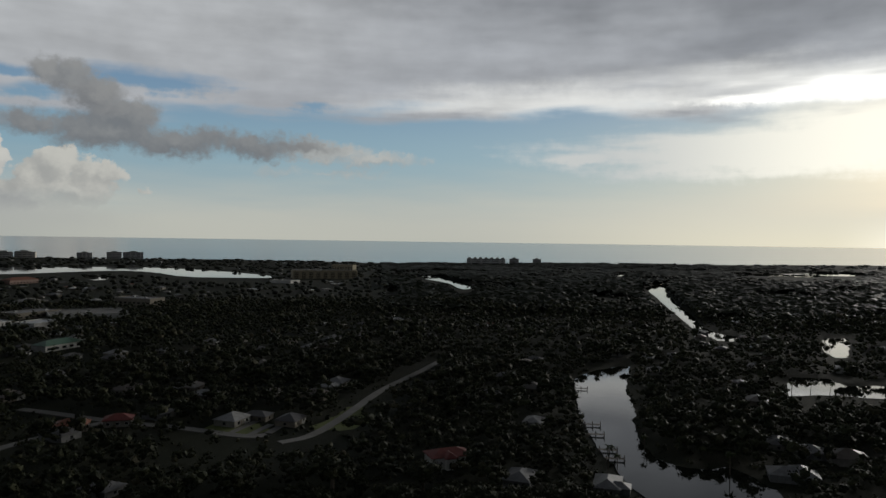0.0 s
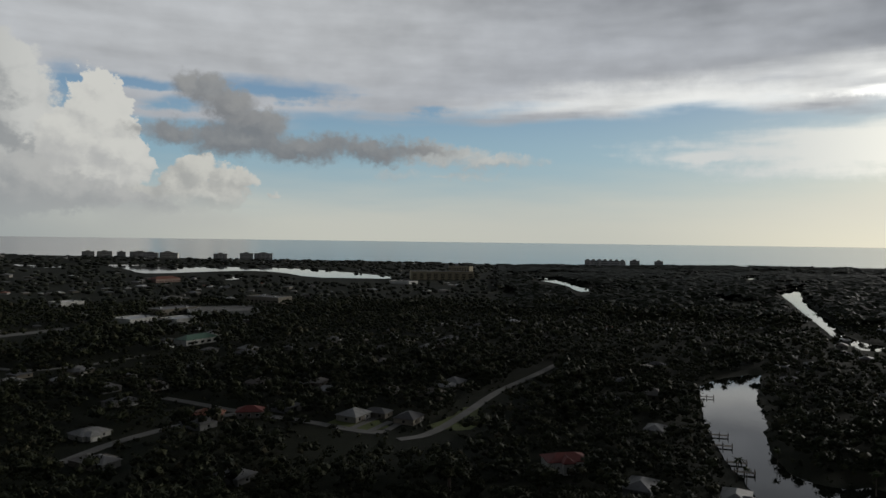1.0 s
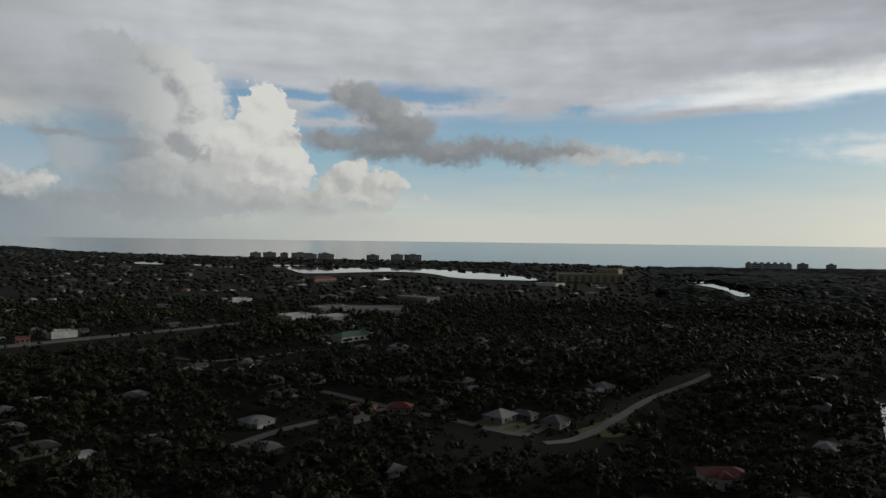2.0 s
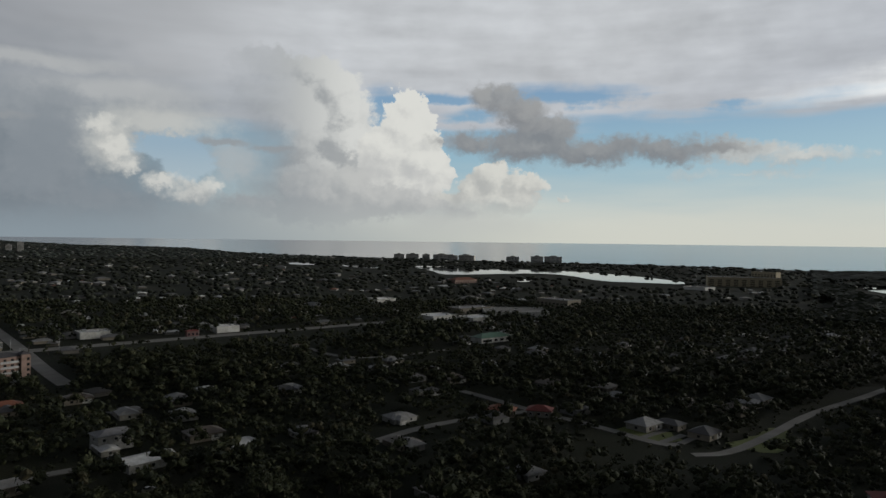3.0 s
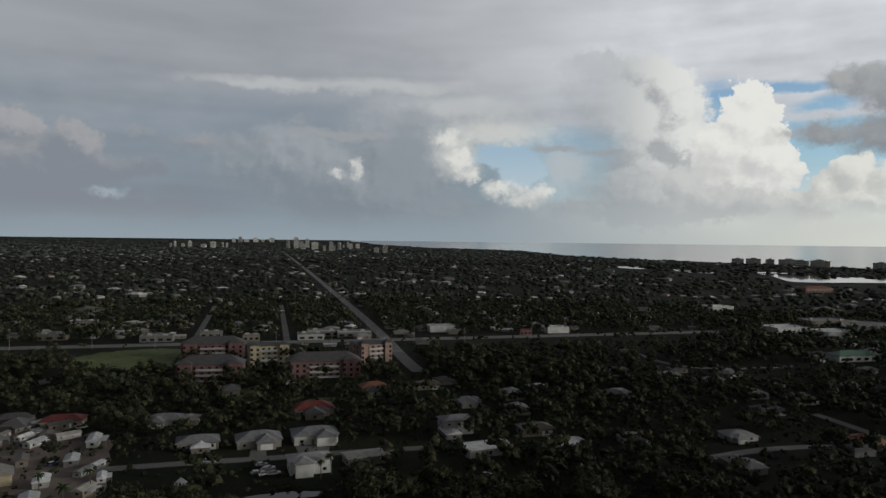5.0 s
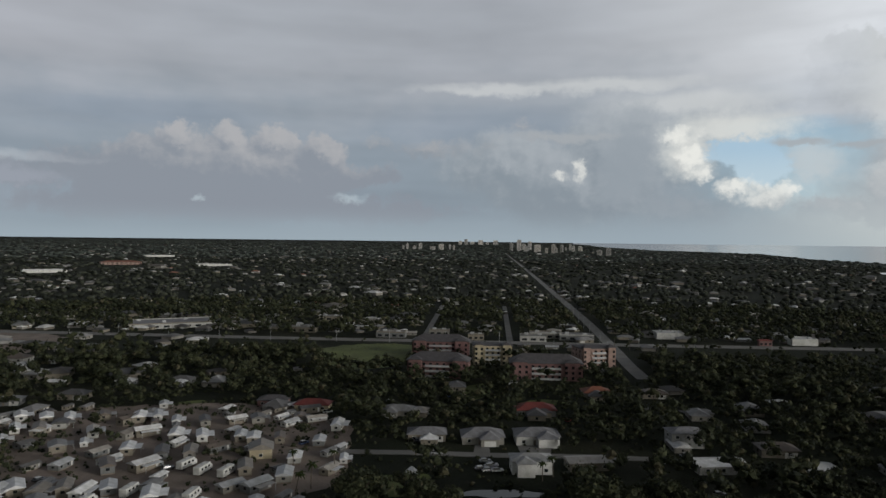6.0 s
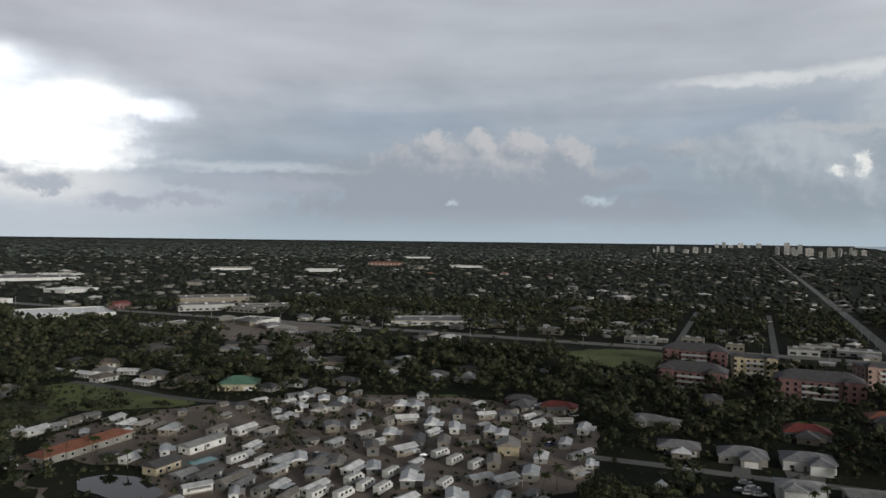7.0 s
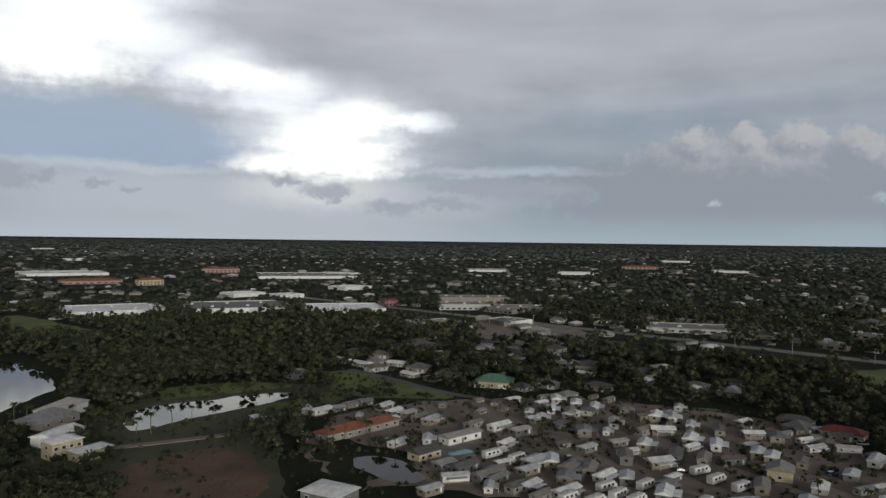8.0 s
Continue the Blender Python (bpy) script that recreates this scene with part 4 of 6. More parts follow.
lone_house(-243, -164, slant(14, -243, -164), 26, 8, ROOF_ORANGE, WALL_MIX, "long low clubhouse wing with a terracotta roof", rise=1.8, garage=False, panes=5)
lone_house(-258, -119, slant(15, -258, -119), 18, 6, ROOF_MIX, WALL_WHITE, "low pool house with a brown roof and pale wall", rise=1.0, gable=True, garage=False)

SHED = thing("shed", spot(-231, 46, FACE), "small grey gabled garden shed on grass", "shed")
part("wall", boxed(-1.7, 1.7, -2.4, 2.4, -0.2, 2.6), TIMBER, SHED)
rf = hip(4.8, 3.4, 2.6, 1.5, 0.25, True)
bmesh.ops.rotate(rf, verts=rf.verts, cent=(0, 0, 0), matrix=Matrix.Rotation(math.pi / 2, 3, "Z"))
part("roof", rf, ROOF_WHITE, SHED)
part("door", boxed(-0.6, 0.6, -2.45, -2.35, 0, 2.0), WALL_WHITE, SHED)
taken.append((-231, 46, 4))

POOL = thing("swimming_pool", spot(-243, -112, slant(10, -243, -112)), "small turquoise swimming pool in a pale deck", "pool")
m, t, b = material("pool_water")
b.inputs["Base Color"].default_value, b.inputs["Roughness"].default_value = (0.05, 0.24, 0.22, 1), 0.05
bump(t, b, grain(t, 1.5), 0.1, 0.05)
part("deck", boxed(-9, 9, -6, 6, -0.2, 0.22), CONCRETE, POOL)
part("water", boxed(-5, 5, -2.5, 2.5, 0.0, 0.226), m, POOL)
taken.append((-243, -112, 8))


# apartment blocks
def apartments(x, y, turn, w, d, storeys, wall, roof, label, rise=2.6, cols=6, free=False):
    top = thing("apartment_block", spot(x, y, turn), label, "apartment block", "apartment blocks by the crossing")
    h = storeys * 3.0 + 0.6
    bm = boxed(-w / 2, w / 2, -d / 2, d / 2, -0.4, h)
    for sx in (-1, 1):
        box(bm, sx * w * 0.36 - w * 0.10, sx * w * 0.36 + w * 0.10, -d / 2 - 1.6, -d / 2 + 0.3, -0.4, h + 0.8)
    part("wall", bm, wall, top)
    part("roof", hip(w, d, h, rise, 0.7), roof, top)
    for sx in (-1, 1):
        gb = hip(6, w * 0.21, h + 0.8, 1.7, 0.35)
        bmesh.ops.rotate(gb, verts=gb.verts, cent=(0, 0, 0), matrix=Matrix.Rotation(math.pi / 2, 3, "Z"))
        bmesh.ops.translate(gb, verts=gb.verts, vec=(sx * w * 0.36, -d / 2 + 1.2, 0))
        part("gable_roof", gb, roof, top)
    for s in range(storeys):
        z = 0.9 + 3.0 * s
        for i in range(cols):
            wx = -w / 2 + w * (i + 0.5) / cols
            proud = any(abs(wx - sx * w * 0.36) < w * 0.10 for sx in (-1, 1))
            opening("window", top, wx, -d / 2 - (1.6 if proud else 0), z, 1.5, 1.6, "s", GLASS)
        for i in range(3):
            opening("window", top, w / 2, -d / 2 + d * (i + 0.5) / 3, z, 1.3, 1.5, "e", GLASS)
            opening("window", top, -w / 2, -d / 2 + d * (i + 0.5) / 3, z, 1.3, 1.5, "w", GLASS)
        part("balcony", boxed(-w * 0.2, w * 0.2, -d / 2 - 1.5, -d / 2, 3.0 * s + 0.3, 3.0 * s + 0.5), WALL_WHITE, top)
        part("balcony_rail", boxed(-w * 0.2, w * 0.2, -d / 2 - 1.5, -d / 2 - 1.44, 3.0 * s + 0.5, 3.0 * s + 1.5), METAL, top)
    taken.append((x, y, w * 0.6))
    if free:
        shown.append((x, y, w * 0.5))
    return top


apartments(-446, 142, SIDE + 4, 25, 17, 4, WALL_YELLOW, ROOF_DARK, "four-storey cream-yellow apartment block with dark roof", 1.2, 7, True)
apartments(-424, 204, SIDE + 14, 23, 18, 4, WALL_SALMON, ROOF_DARK, "four-storey salmon-pink apartment block", 1.4, 6, True)
apartments(-392, 158, SIDE, 42, 15, 3, WALL_PINK, ROOF_DARK, "three-storey red-pink apartment block with hipped roof", 4.6, 11)
apartments(-411, 98, SIDE - 4, 36, 15, 3, WALL_PINK, ROOF_DARK, "three-storey pink apartment block with balconies", 4.4, 9)
apartments(-489, 118, SIDE, 40, 15, 3, WALL_PINK, ROOF_DARK, "long pink apartment block at the back", 4.4, 9)

# mobile home park
HOMES_A = [(-341, -105, 20), (-338, -94, 95), (-335, -84, 10), (-337, -71, 80), (-327, -59, 15), (-333, -48, 75), (-323, -39, 95), (-319, -27, 5), (-319, -14, 5), (-319, -5, 85), (-321, -101, 10), (-318, -91, 15), (-309, -69, 90), (-306, -48, 5), (-298, -36, 80), (-295, -26, 85), (-292, -11, 10), (-289, -6, 85), (-287, 4, 70), (-315, 20, 5), (-290, -77, 10), (-282, -51, 80), (-274, -38, 75), (-273, -28, 88)]
HOMES_B = [(-277, -19, 10), (-260, 9, 60), (-280, 19, 75), (-301, 28, 20), (-268, -70, 20), (-261, -42, 10), (-262, -54, 15), (-251, -8, 50), (-241, 5, 10), (-240, -69, 25), (-238, -56, 25), (-230, -67, 20), (-240, -49, 30), (-229, -35, 25), (-234, -12, 10), (-232, -4, 15), (-245, -77, 20), (-242, -62, 20), (-303, -100, 5), (-332, 18, 5), (-211, -33, 20), (-217, -4, 5), (-215, -19, 25), (-320, 13, 60)]
HOMES_C = [(-260, -200, 15), (-266, -193, 15), (-275, -190, 10), (-284, -189, 15), (-292, -186, 10), (-287, -172, 20), (-281, -163, 20), (-282, -156, 20), (-278, -148, 20), (-275, -141, 20), (-278, -122, 20), (-280, -111, 15), (-278, -101, 15), (-300, -102, 10), (-239, -137, 20), (-223, -109, 15), (-213, -100, 5), (-223, -101, 15), (-225, -91, 20), (-219, -87, 20), (-232, -81, 20), (-214, -78, 20), (-210, -69, 20), (-241, -82, 20)]
HOMES_D = [(-199, -102, 15), (-219, -91, 15), (-267, -157, 15), (-239, -203, 10), (-325, -85, 70), (-330, -55, 80), (-217, -75, 20), (-217, -63, 20), (-243, -209, 10), (-303, -55, 20), (-281, -61, 15), (-316, -90, 20)]
CAMPERS = [(-236, -42, 25), (-221, -42, 25), (-223, -48, 25), (-228, -23, 30), (-253, -22, 25), (-249, -14, 25), (-243, -99, 15), (-260, -28, 20), (-228, -53, 20), (-244, -83, 20), (-243, -89, 20), (-213, -61, 20), (-214, -53, 20)]
kinds = []
for k, (w, d, roof, porch) in enumerate(((9, 4.6, ROOF_WHITE, True), (10, 5.5, ROOF_WHITE, False), (11, 4.2, ROOF_WHITE, True), (8, 6, ROOF_MIX, True), (10, 4.4, ROOF_MIX, False))):
    kinds.append(trailer(spot(-300 - 12 * k, 60), w, d, roof, (WALL_MIX, WALL_MIX, WALL_WHITE)[k % 3], ("white-roofed mobile home with an awning", "boxy pale mobile home on a timber skirt", "long white mobile home with a carport awning", "square mobile home with a weathered roof and porch", "narrow mobile home with a grey-brown roof")[k], porch=porch))
for n, (x, y, turn) in enumerate(HOMES_A + HOMES_B + HOMES_C + HOMES_D):
    if n < 48 and turn < 60 and n % 5 < 3:
        turn = 82
    m = spot(x, y, slant(turn, x, y) + random.uniform(-6, 6), random.uniform(0.84, 1.06))
    k = random.randrange(5) if n >= 5 else n
    if n < 5:
        kinds[n].matrix_world = m
    else:
        copy_thing(kinds[k], m)
    taken.append((x, y, 5.5))


# smaller homes and trailers fill the lots between
fill_rnd = random.Random(3)
for n in range(150):
    x, y = fill_rnd.uniform(-362, -205), fill_rnd.uniform(-180, 34)
    spots = [q for q in taken if abs(q[0] - x) < 12 and abs(q[1] - y) < 12]
    if inside(np.array([[x, y]]), PARK)[0] and all(math.hypot(x - q[0], y - q[1]) > q[2] * 0.5 + 5.0 for q in spots) and not inside(np.array([[x, y]]), WATERS["round_pond"])[0] and math.hypot(x + 215, y + 128) > 22:
        copy_thing(kinds[fill_rnd.randrange(5)], spot(x, y, slant(fill_rnd.choice((12, 18, 24, 80)), x, y), fill_rnd.uniform(0.6, 0.85)))
        taken.append((x, y, 4.5))


def camper(m):
    top = thing("camper_van", m, "white motor caravan with a windscreen and side stripe", "camper van", "camper vans in the park")
    part("body", boxed(-4.2, 3.0, -1.25, 1.25, 0.55, 3.1, bevel=0.12), WALL_WHITE, top)
    part("cab", boxed(2.9, 4.4, -1.15, 1.15, 0.5, 2.1, bevel=0.2), WALL_WHITE, top)
    part("windscreen", boxed(4.1, 4.42, -1.0, 1.0, 1.35, 1.95), GLASS, top)
    part("stripe", boxed(-4.1, 2.9, -1.27, 1.27, 1.2, 1.4), METAL, top)
    part("roof_vent", boxed(-0.6, 0.4, -0.4, 0.4, 3.1, 3.35), METAL, top)
    for x in (-2.4, -0.2, 1.8):
        part("window", boxed(x - 0.5, x + 0.5, -1.28, 1.28, 1.75, 2.5), GLASS, top)
    for x in (-2.6, 3.2):
        for y in (-1.1, 1.1):
            bm = bmesh.new()
            tube(bm, 0.4, 0.4, -0.14, 0.14, 10)
            bmesh.ops.rotate(bm, verts=bm.verts, cent=(0, 0, 0), matrix=Matrix.Rotation(math.pi / 2, 3, "X"))
            bmesh.ops.translate(bm, verts=bm.verts, vec=(x, y, 0.4))
            tyre = part("wheel", bm, RUBBER, top)
            part("hubcap", boxed(x - 0.16, x + 0.16, y - 0.16, y + 0.16, 0.24, 0.56, bevel=0.05), METAL, tyre)
    return top


first = None
for x, y, turn in CAMPERS:
    m = spot(x, y, slant(turn, x, y), 1.0, 0.12)
    first = copy_thing(first, m) if first else camper(m)
    taken.append((x, y, 5))


def car(m):
    top = thing("car", m, "parked car with dark windows on the ground", "car", "parked cars")
    bm = boxed(-2.2, 2.2, -0.9, 0.9, 0.3, 0.95, bevel=0.12)
    part("body", bm, CAR_PAINT, top)
    bm = bmesh.new()
    low = [bm.verts.new((x, y, 0.95)) for x, y in ((-1.9, -0.85), (1.1, -0.85), (1.1, 0.85), (-1.9, 0.85))]
    up = [bm.verts.new((x, y, 1.5)) for x, y in ((-1.4, -0.68), (0.4, -0.68), (0.4, 0.68), (-1.4, 0.68))]
    bm.faces.new(up)
    for i in range(4):
        bm.faces.new((low[i], low[(i + 1) % 4], up[(i + 1) % 4], up[i]))
    part("cabin", bm, GLASS, top)
    part("roof_panel", boxed(-1.4, 0.4, -0.66, 0.66, 1.5, 1.55), CAR_PAINT, top)
    for x in (-1.4, 1.4):
        for y in (-0.82, 0.82):
            bm = bmesh.new()
            tube(bm, 0.33, 0.33, -0.11, 0.11, 10)
            bmesh.ops.rotate(bm, verts=bm.verts, cent=(0, 0, 0), matrix=Matrix.Rotation(math.pi / 2, 3, "X"))
            bmesh.ops.translate(bm, verts=bm.verts, vec=(x, y, 0.33))
            part("wheel", bm, RUBBER, top)
    return top


CARS_A = [(-226, -161, 15), (-234, -179, 10), (-226, -173, 10), (-263, -38, 10), (-255, -73, 10), (-259, -34, 5), (-281, 13, 15), (-330, 26, 5), (-350, 40, 5), (-346, 58, 8), (-338, 60, 60), (-354, 91, 5), (-364, 98, 5), (-376, 129, 5), (-377, 136, 5), (-245, 76, 5), (-240, 77, 5), (-237, 72, 5), (-277, 67, 90), (-276, 57, 90), (-258, 61, 0), (-294, 130, 30), (-247, -91, 10), (-237, -10, 60)]
CARS_B = [(-239, 76, 5), (-235, 74, 5), (-234, 77, 5), (-236, 152, 10), (-226, 151, 10), (-230, 141, 10), (-276, 59, 90), (-235, 95, 90), (-369, 99, 5), (-353, 90, 80), (-352, 96, 5), (-378, 128, 5), (-379, 133, 5), (-197, 139, 10)]
first = None
for x, y, turn in CARS_A + CARS_B:
    m = spot(x, y, slant(turn, x, y), 1.0, 0.1)
    first = copy_thing(first, m) if first else car(m)
    taken.append((x, y, 2.5))

# houses of the suburb
H_55 = [(-275, 62, 0), (-246, 155, 0), (-334, 163, 0), (-332, 194, 0), (-232, 188, 10), (-209, 187, 10), (-203, 214, 8), (-184, 256, 8), (-161, 224, 5), (-268, 268, 0), (-265, 204, 0), (-369, 98, 0), (-318, 67, 5), (-303, 118, 5), (-322, 58, 30), (-342, 3, 0), (-405, -30, 0), (-407, -48, 0), (-528, 246, 0)]
H_35 = [(-202, 214, 5), (-157, 224, 10), (-150, 279, 5), (-186, 256, 0), (-90, 306, 10), (-81, 314, 15), (-65, 307, 15), (-63, 358, 10), (-105, 220, 10), (-120, 185, 10), (-291, 220, 10), (-300, 244, 0), (-133, 467, 0), (-172, 480, 0), (-245, 371, 0), (-268, 272, 10), (-288, 191, 10), (-138, 368, 5), (-162, 366, 0), (-117, 352, 10), (-57, 389, 10), (-126, 315, 5), (-211, 343, 0)]
H_0 = [(38, 413, 0), (50, 380, 10), (41, 311, 5), (55, 231, 10), (27, 235, 10), (133, 438, 5), (63, 478, 5), (108, 763, 0), (117, 687, 0), (204, 666, 0), (212, 536, 0), (260, 599, 0), (275, 601, 0), (279, 575, 0), (233, 637, 0), (259, 452, 10), (200, 455, 10), (160, 358, 10), (135, 283, 0), (121, 242, 0), (151, 262, 0)]
H_0B = [(141, 270, 10), (26, 365, 20), (-132, 466, 0), (-285, 523, 0), (11, 761, 0), (49, 904, 0), (89, 910, 0), (200, 888, 0), (186, 1127, 0), (-55, 753, 0), (-74, 651, 0), (-88, 574, 0), (-10, 582, 0), (-134, 373, 0), (-87, 363, 0), (-211, 455, 0), (-61, 378, 0), (-137, 569, 0)]
H_8 = [(-381, -245, 0), (-372, -229, 0), (-366, -202, 0), (-363, -184, 0), (-331, -256, 0), (-257, -301, 0), (-208, -292, 20), (-193, -286, 20), (-363, -131, 0), (-355, -104, 0), (-384, -94, 0), (-416, -76, 0), (-494, -134, 0), (-445, -128, 0), (-405, -28, 0), (-415, -47, 0), (-449, -164, 0), (-485, -199, 0), (-338, -51, 5)]
types = [
    (15, 10, ROOF_MIX, 2.2, False, (6.5, 3.5, 3.0), "bungalow with a hipped roof and a garage wing"),
    (14, 9.5, ROOF_MIX, 2.0, False, None, "plain bungalow with a hipped shingle roof"),
    (16, 9, ROOF_WHITE, 1.5, True, None, "low house with a pale gabled metal roof"),
    (13, 11, ROOF_MIX, 2.6, False, None, "square hipped-roof house among trees"),
    (18, 11, ROOF_MIX, 2.4, False, (7, 4, -3.5), "wide house with a hipped roof and a projecting wing"),
    (12, 9, ROOF_WHITE, 1.8, False, None, "small house with a pale hipped roof"),
]
row_houses = []
for k, (w, d, roof, rise, gable, wing, words) in enumerate(types):
    row_houses.append(house(spot(-400, 400 + 30 * k), w, d, roof, WALL_MIX, rise, gable=gable, wing=wing, label=words, group="houses of the suburb", panes=2))
sites = [(x, y, SIDE + 20) for x, y in ((-418, -274), (-415, -252), (-393, -226), (-383, -205), (-379, -181), (-475, -144), (-441, -80), (-376, -121))]
sites += [(x, y, SIDE + (0, 90)[(x * 7 + y * 3) % 2]) for x, y, _ in H_55 + H_35 + H_0 + H_0B + H_8]
for x, y, _ in sites:
    a = math.degrees(math.atan2(-x, y))
    if a < 8 or a > 62:
        shown.append((x, y, 5.0 if a < 8 else 4.0))
site_rnd = random.Random(11)
grid = []
for i in range(-12, 40):
    for j in range(-40, 40):
        a, b = i * 40 + site_rnd.uniform(-5, 5) + (8 if j % 2 else -8), j * 23 + site_rnd.uniform(-4, 4)
        grid.append((-510 - 0.952 * -a + 0.303 * b, 258 + 0.303 * -a + 0.952 * b, SIDE + (0, 180)[j % 2]))
grid_xy = np.array([(g[0], g[1]) for g in grid])
ga, gr = np.degrees(np.arctan2(-grid_xy[:, 0], grid_xy[:, 1])), np.hypot(*grid_xy.T)
fit = (gr > 235) & (gr < 720) & (ga > -38) & (ga < 152)
for outline in list(WATERS.values()) + [w[0] for w in WOODS] + [l[1] for l in LAWNS] + [PARK]:
    fit &= ~inside(grid_xy, outline)
for line, width, _ in ROADS.values():
    fit &= off_line(grid_xy, line) > width / 2 + 10
for outline in WATERS.values():
    fit &= off_line(grid_xy, outline + outline[:1]) > 11
order = sorted(np.flatnonzero(fit), key=lambda i: gr[i])
for i in order:
    x, y, turn = grid[i]
    if site_rnd.random() < ((0.05 if ga[i] < 75 else 0.22) if gr[i] < 430 else 0.55 if ga[i] > 8 else 0.3) and all(math.hypot(x - q[0], y - q[1]) > q[2] + 9 for q in taken) and all(math.hypot(x - q[0], y - q[1]) > 17 for q in sites):
        sites.append((x, y, turn))
far_sites = sites[230:]
taken += [(x, y, 5.5) for x, y, _ in far_sites]
shown += [(x, y, 3.5) for x, y, _ in far_sites]
# roofs scattered through the woods
wood_rnd = random.Random(31)
for n in range(90):
    a, r = radians(wood_rnd.uniform(58, 122)), wood_rnd.uniform(400, 720)
    x, y = -math.sin(a) * r, math.cos(a) * r
    if not any(inside(np.array([[x, y]]), lawn[1])[0] for lawn in LAWNS) and all(math.hypot(x - q[0], y - q[1]) > q[2] + 14 for q in taken) and min(off_line(np.array([[x, y]]), road[0])[0] for road in ROADS.values()) > 16:
        far_sites.append((x, y, SIDE))
        taken.append((x, y, 6))
        shown.append((x, y, 6))
# a second, distant park of small homes
yard_rnd = random.Random(21)
for i in range(9):
    for j in range(6):
        x, y = -668 + 15 * i + yard_rnd.uniform(-3, 3) + 4 * j, -286 + 17 * i - 24 * j * 0.2 + 11 * j + yard_rnd.uniform(-3, 3)
        if all(math.hypot(x - q[0], y - q[1]) > q[2] + 5 for q in taken):
            far_sites.append((x, y, SIDE))
            taken.append((x, y, 5))
            shown.append((x, y, 5))
for n, (x, y, turn) in enumerate(sites[:230]):
    m = spot(x, y, turn + site_rnd.uniform(-4, 4), site_rnd.uniform(0.75, 1.0))
    k = n if n < len(row_houses) else site_rnd.randrange(len(row_houses))
    if k in (2, 5) and math.atan2(-x, y) < radians(46):   # darker roofs on this bearing stand in for backlit shade
        k = (1, 3)[n % 2]
    if n < len(row_houses):
        row_houses[n].matrix_world = m
    else:
        copy_thing(row_houses[k], m)
    taken.append((x, y, 6.5 if n % 3 else 8.5))

# shops, halls and offices
SHOPS_8 = [(-520, -648, 99, 6.0, 0, "w"), (-619, -567, 114, 6.0, 0, "c"), (-668, -458, 90, 5.2, 0, "w"), (-848, -969, 42, 9, 0, "y"), (-981, -1380, 162, 9.4, 0, "w"), (-820, -1079, 97, 5.4, 0, "o"), (-1234, -941, 198, 6.2, 0, "c"), (-1347, -924, 78, 7.8, 0, "w"), (-968, -647, 56, 5.6, 0, "w"), (-1250, -1197, 83, 9.7, 0, "o"), (-753, -445, 24, 6.3, 0, "r"), (-775, -624, 40, 4.8, 0, "w"), (-764, -690, 49, 4.1, 0, "w"), (-1588, -2175, 64, 8.6, 0, "w"), (-2853, -4200, 121, 16.2, 0, "w"), (-764, -350, 60, 6.7, 0, "g"), (-753, -296, 45, 3.2, 0, "g")]
SHOPS_65 = [(-687, -85, 80, 3.9, 0, "g"), (-861, -380, 90, 6.8, 0, "g"), (-792, -290, 61, 3.4, 0, "g"), (-1767, -500, 88, 7.3, 0, "w"), (-2282, -436, 111, 7.4, 0, "o"), (-3280, -475, 119, 10.6, 0, "w"), (-2201, -164, 97, 7.0, 0, "c"), (-1781, -746, 108, 12.3, 0, "c"), (-608, -295, 32, 3.2, 0, "g"), (-647, -246, 33, 4.4, 0, "c")]
SHOPS_55 = [(-539, 328, 23, 6.0, 0, "w"), (-487, 416, 20, 3.6, 0, "w"), (-484, 380, 10, 4.4, 0, "r"), (-541, 207, 21, 4.6, 0, "g"), (-583, 98, 24, 4.2, 0, "g"), (-588, 140, 17, 4.3, 0, "g"), (-555, 163, 13, 3.7, 0, "g"), (-868, 227, 11, 5.7, 0, "w"), (-542, 245, 28, 2.8, 0, "g"), (-627, 28, 23, 3.0, 0, "g"), (-713, 58, 23, 3.4, 0, "g"), (-563, 737, 30, 3.7, 0, "w"), (-677, 95, 22, 2.2, 0, "g")]
SHOPS_35 = [(-355, 709, 70, 10.1, 0, "c"), (-351, 822, 50, 10.0, 0, "g"), (-273, 503, 32, 3.6, 0, "t"), (-393, 610, 35, 2.9, 0, "w"), (-354, 621, 31, 3.4, 0, "w"), (-557, 224, 26, 4.3, 0, "g"), (-407, 701, 52, 5.2, 0, "g"), (-708, 1186, 55, 6.6, 0, "o"), (-248, 1485, 132, 16.8, 0, "p"), (-212, 1525, 49, 27.0, 0, "s"), (-291, 1309, 43, 10.7, 0, "c")]
SHOP_LOOK = {
    "w": (WALL_WHITE, ROOF_WHITE, "large white flat-roofed store building"), "c": (WALL_WHITE, CONCRETE, "wide cream flat-roofed commercial hall"),
    "g": (WALL_MIX, ROOF_GREY, "grey-roofed low commercial building"), "o": (WALL_SALMON, ROOF_ORANGE, "long building with a terracotta roof"),
    "y": (WALL_YELLOW, ROOF_ORANGE, "yellow multi-storey building with tiled roof"), "r": (WALL_PINK, ROOF_RED, "red-brown building with tiled roof"),
    "p": (WALL_YELLOW, ROOF_GREY, "long cream building with a low grey roof"), "s": (WALL_YELLOW, ROOF_GREY, "tall cream apartment building with a flat grey roof"),
    "t": (WALL_WHITE, ROOF_GREEN, "pale building with a green hipped roof"),
}


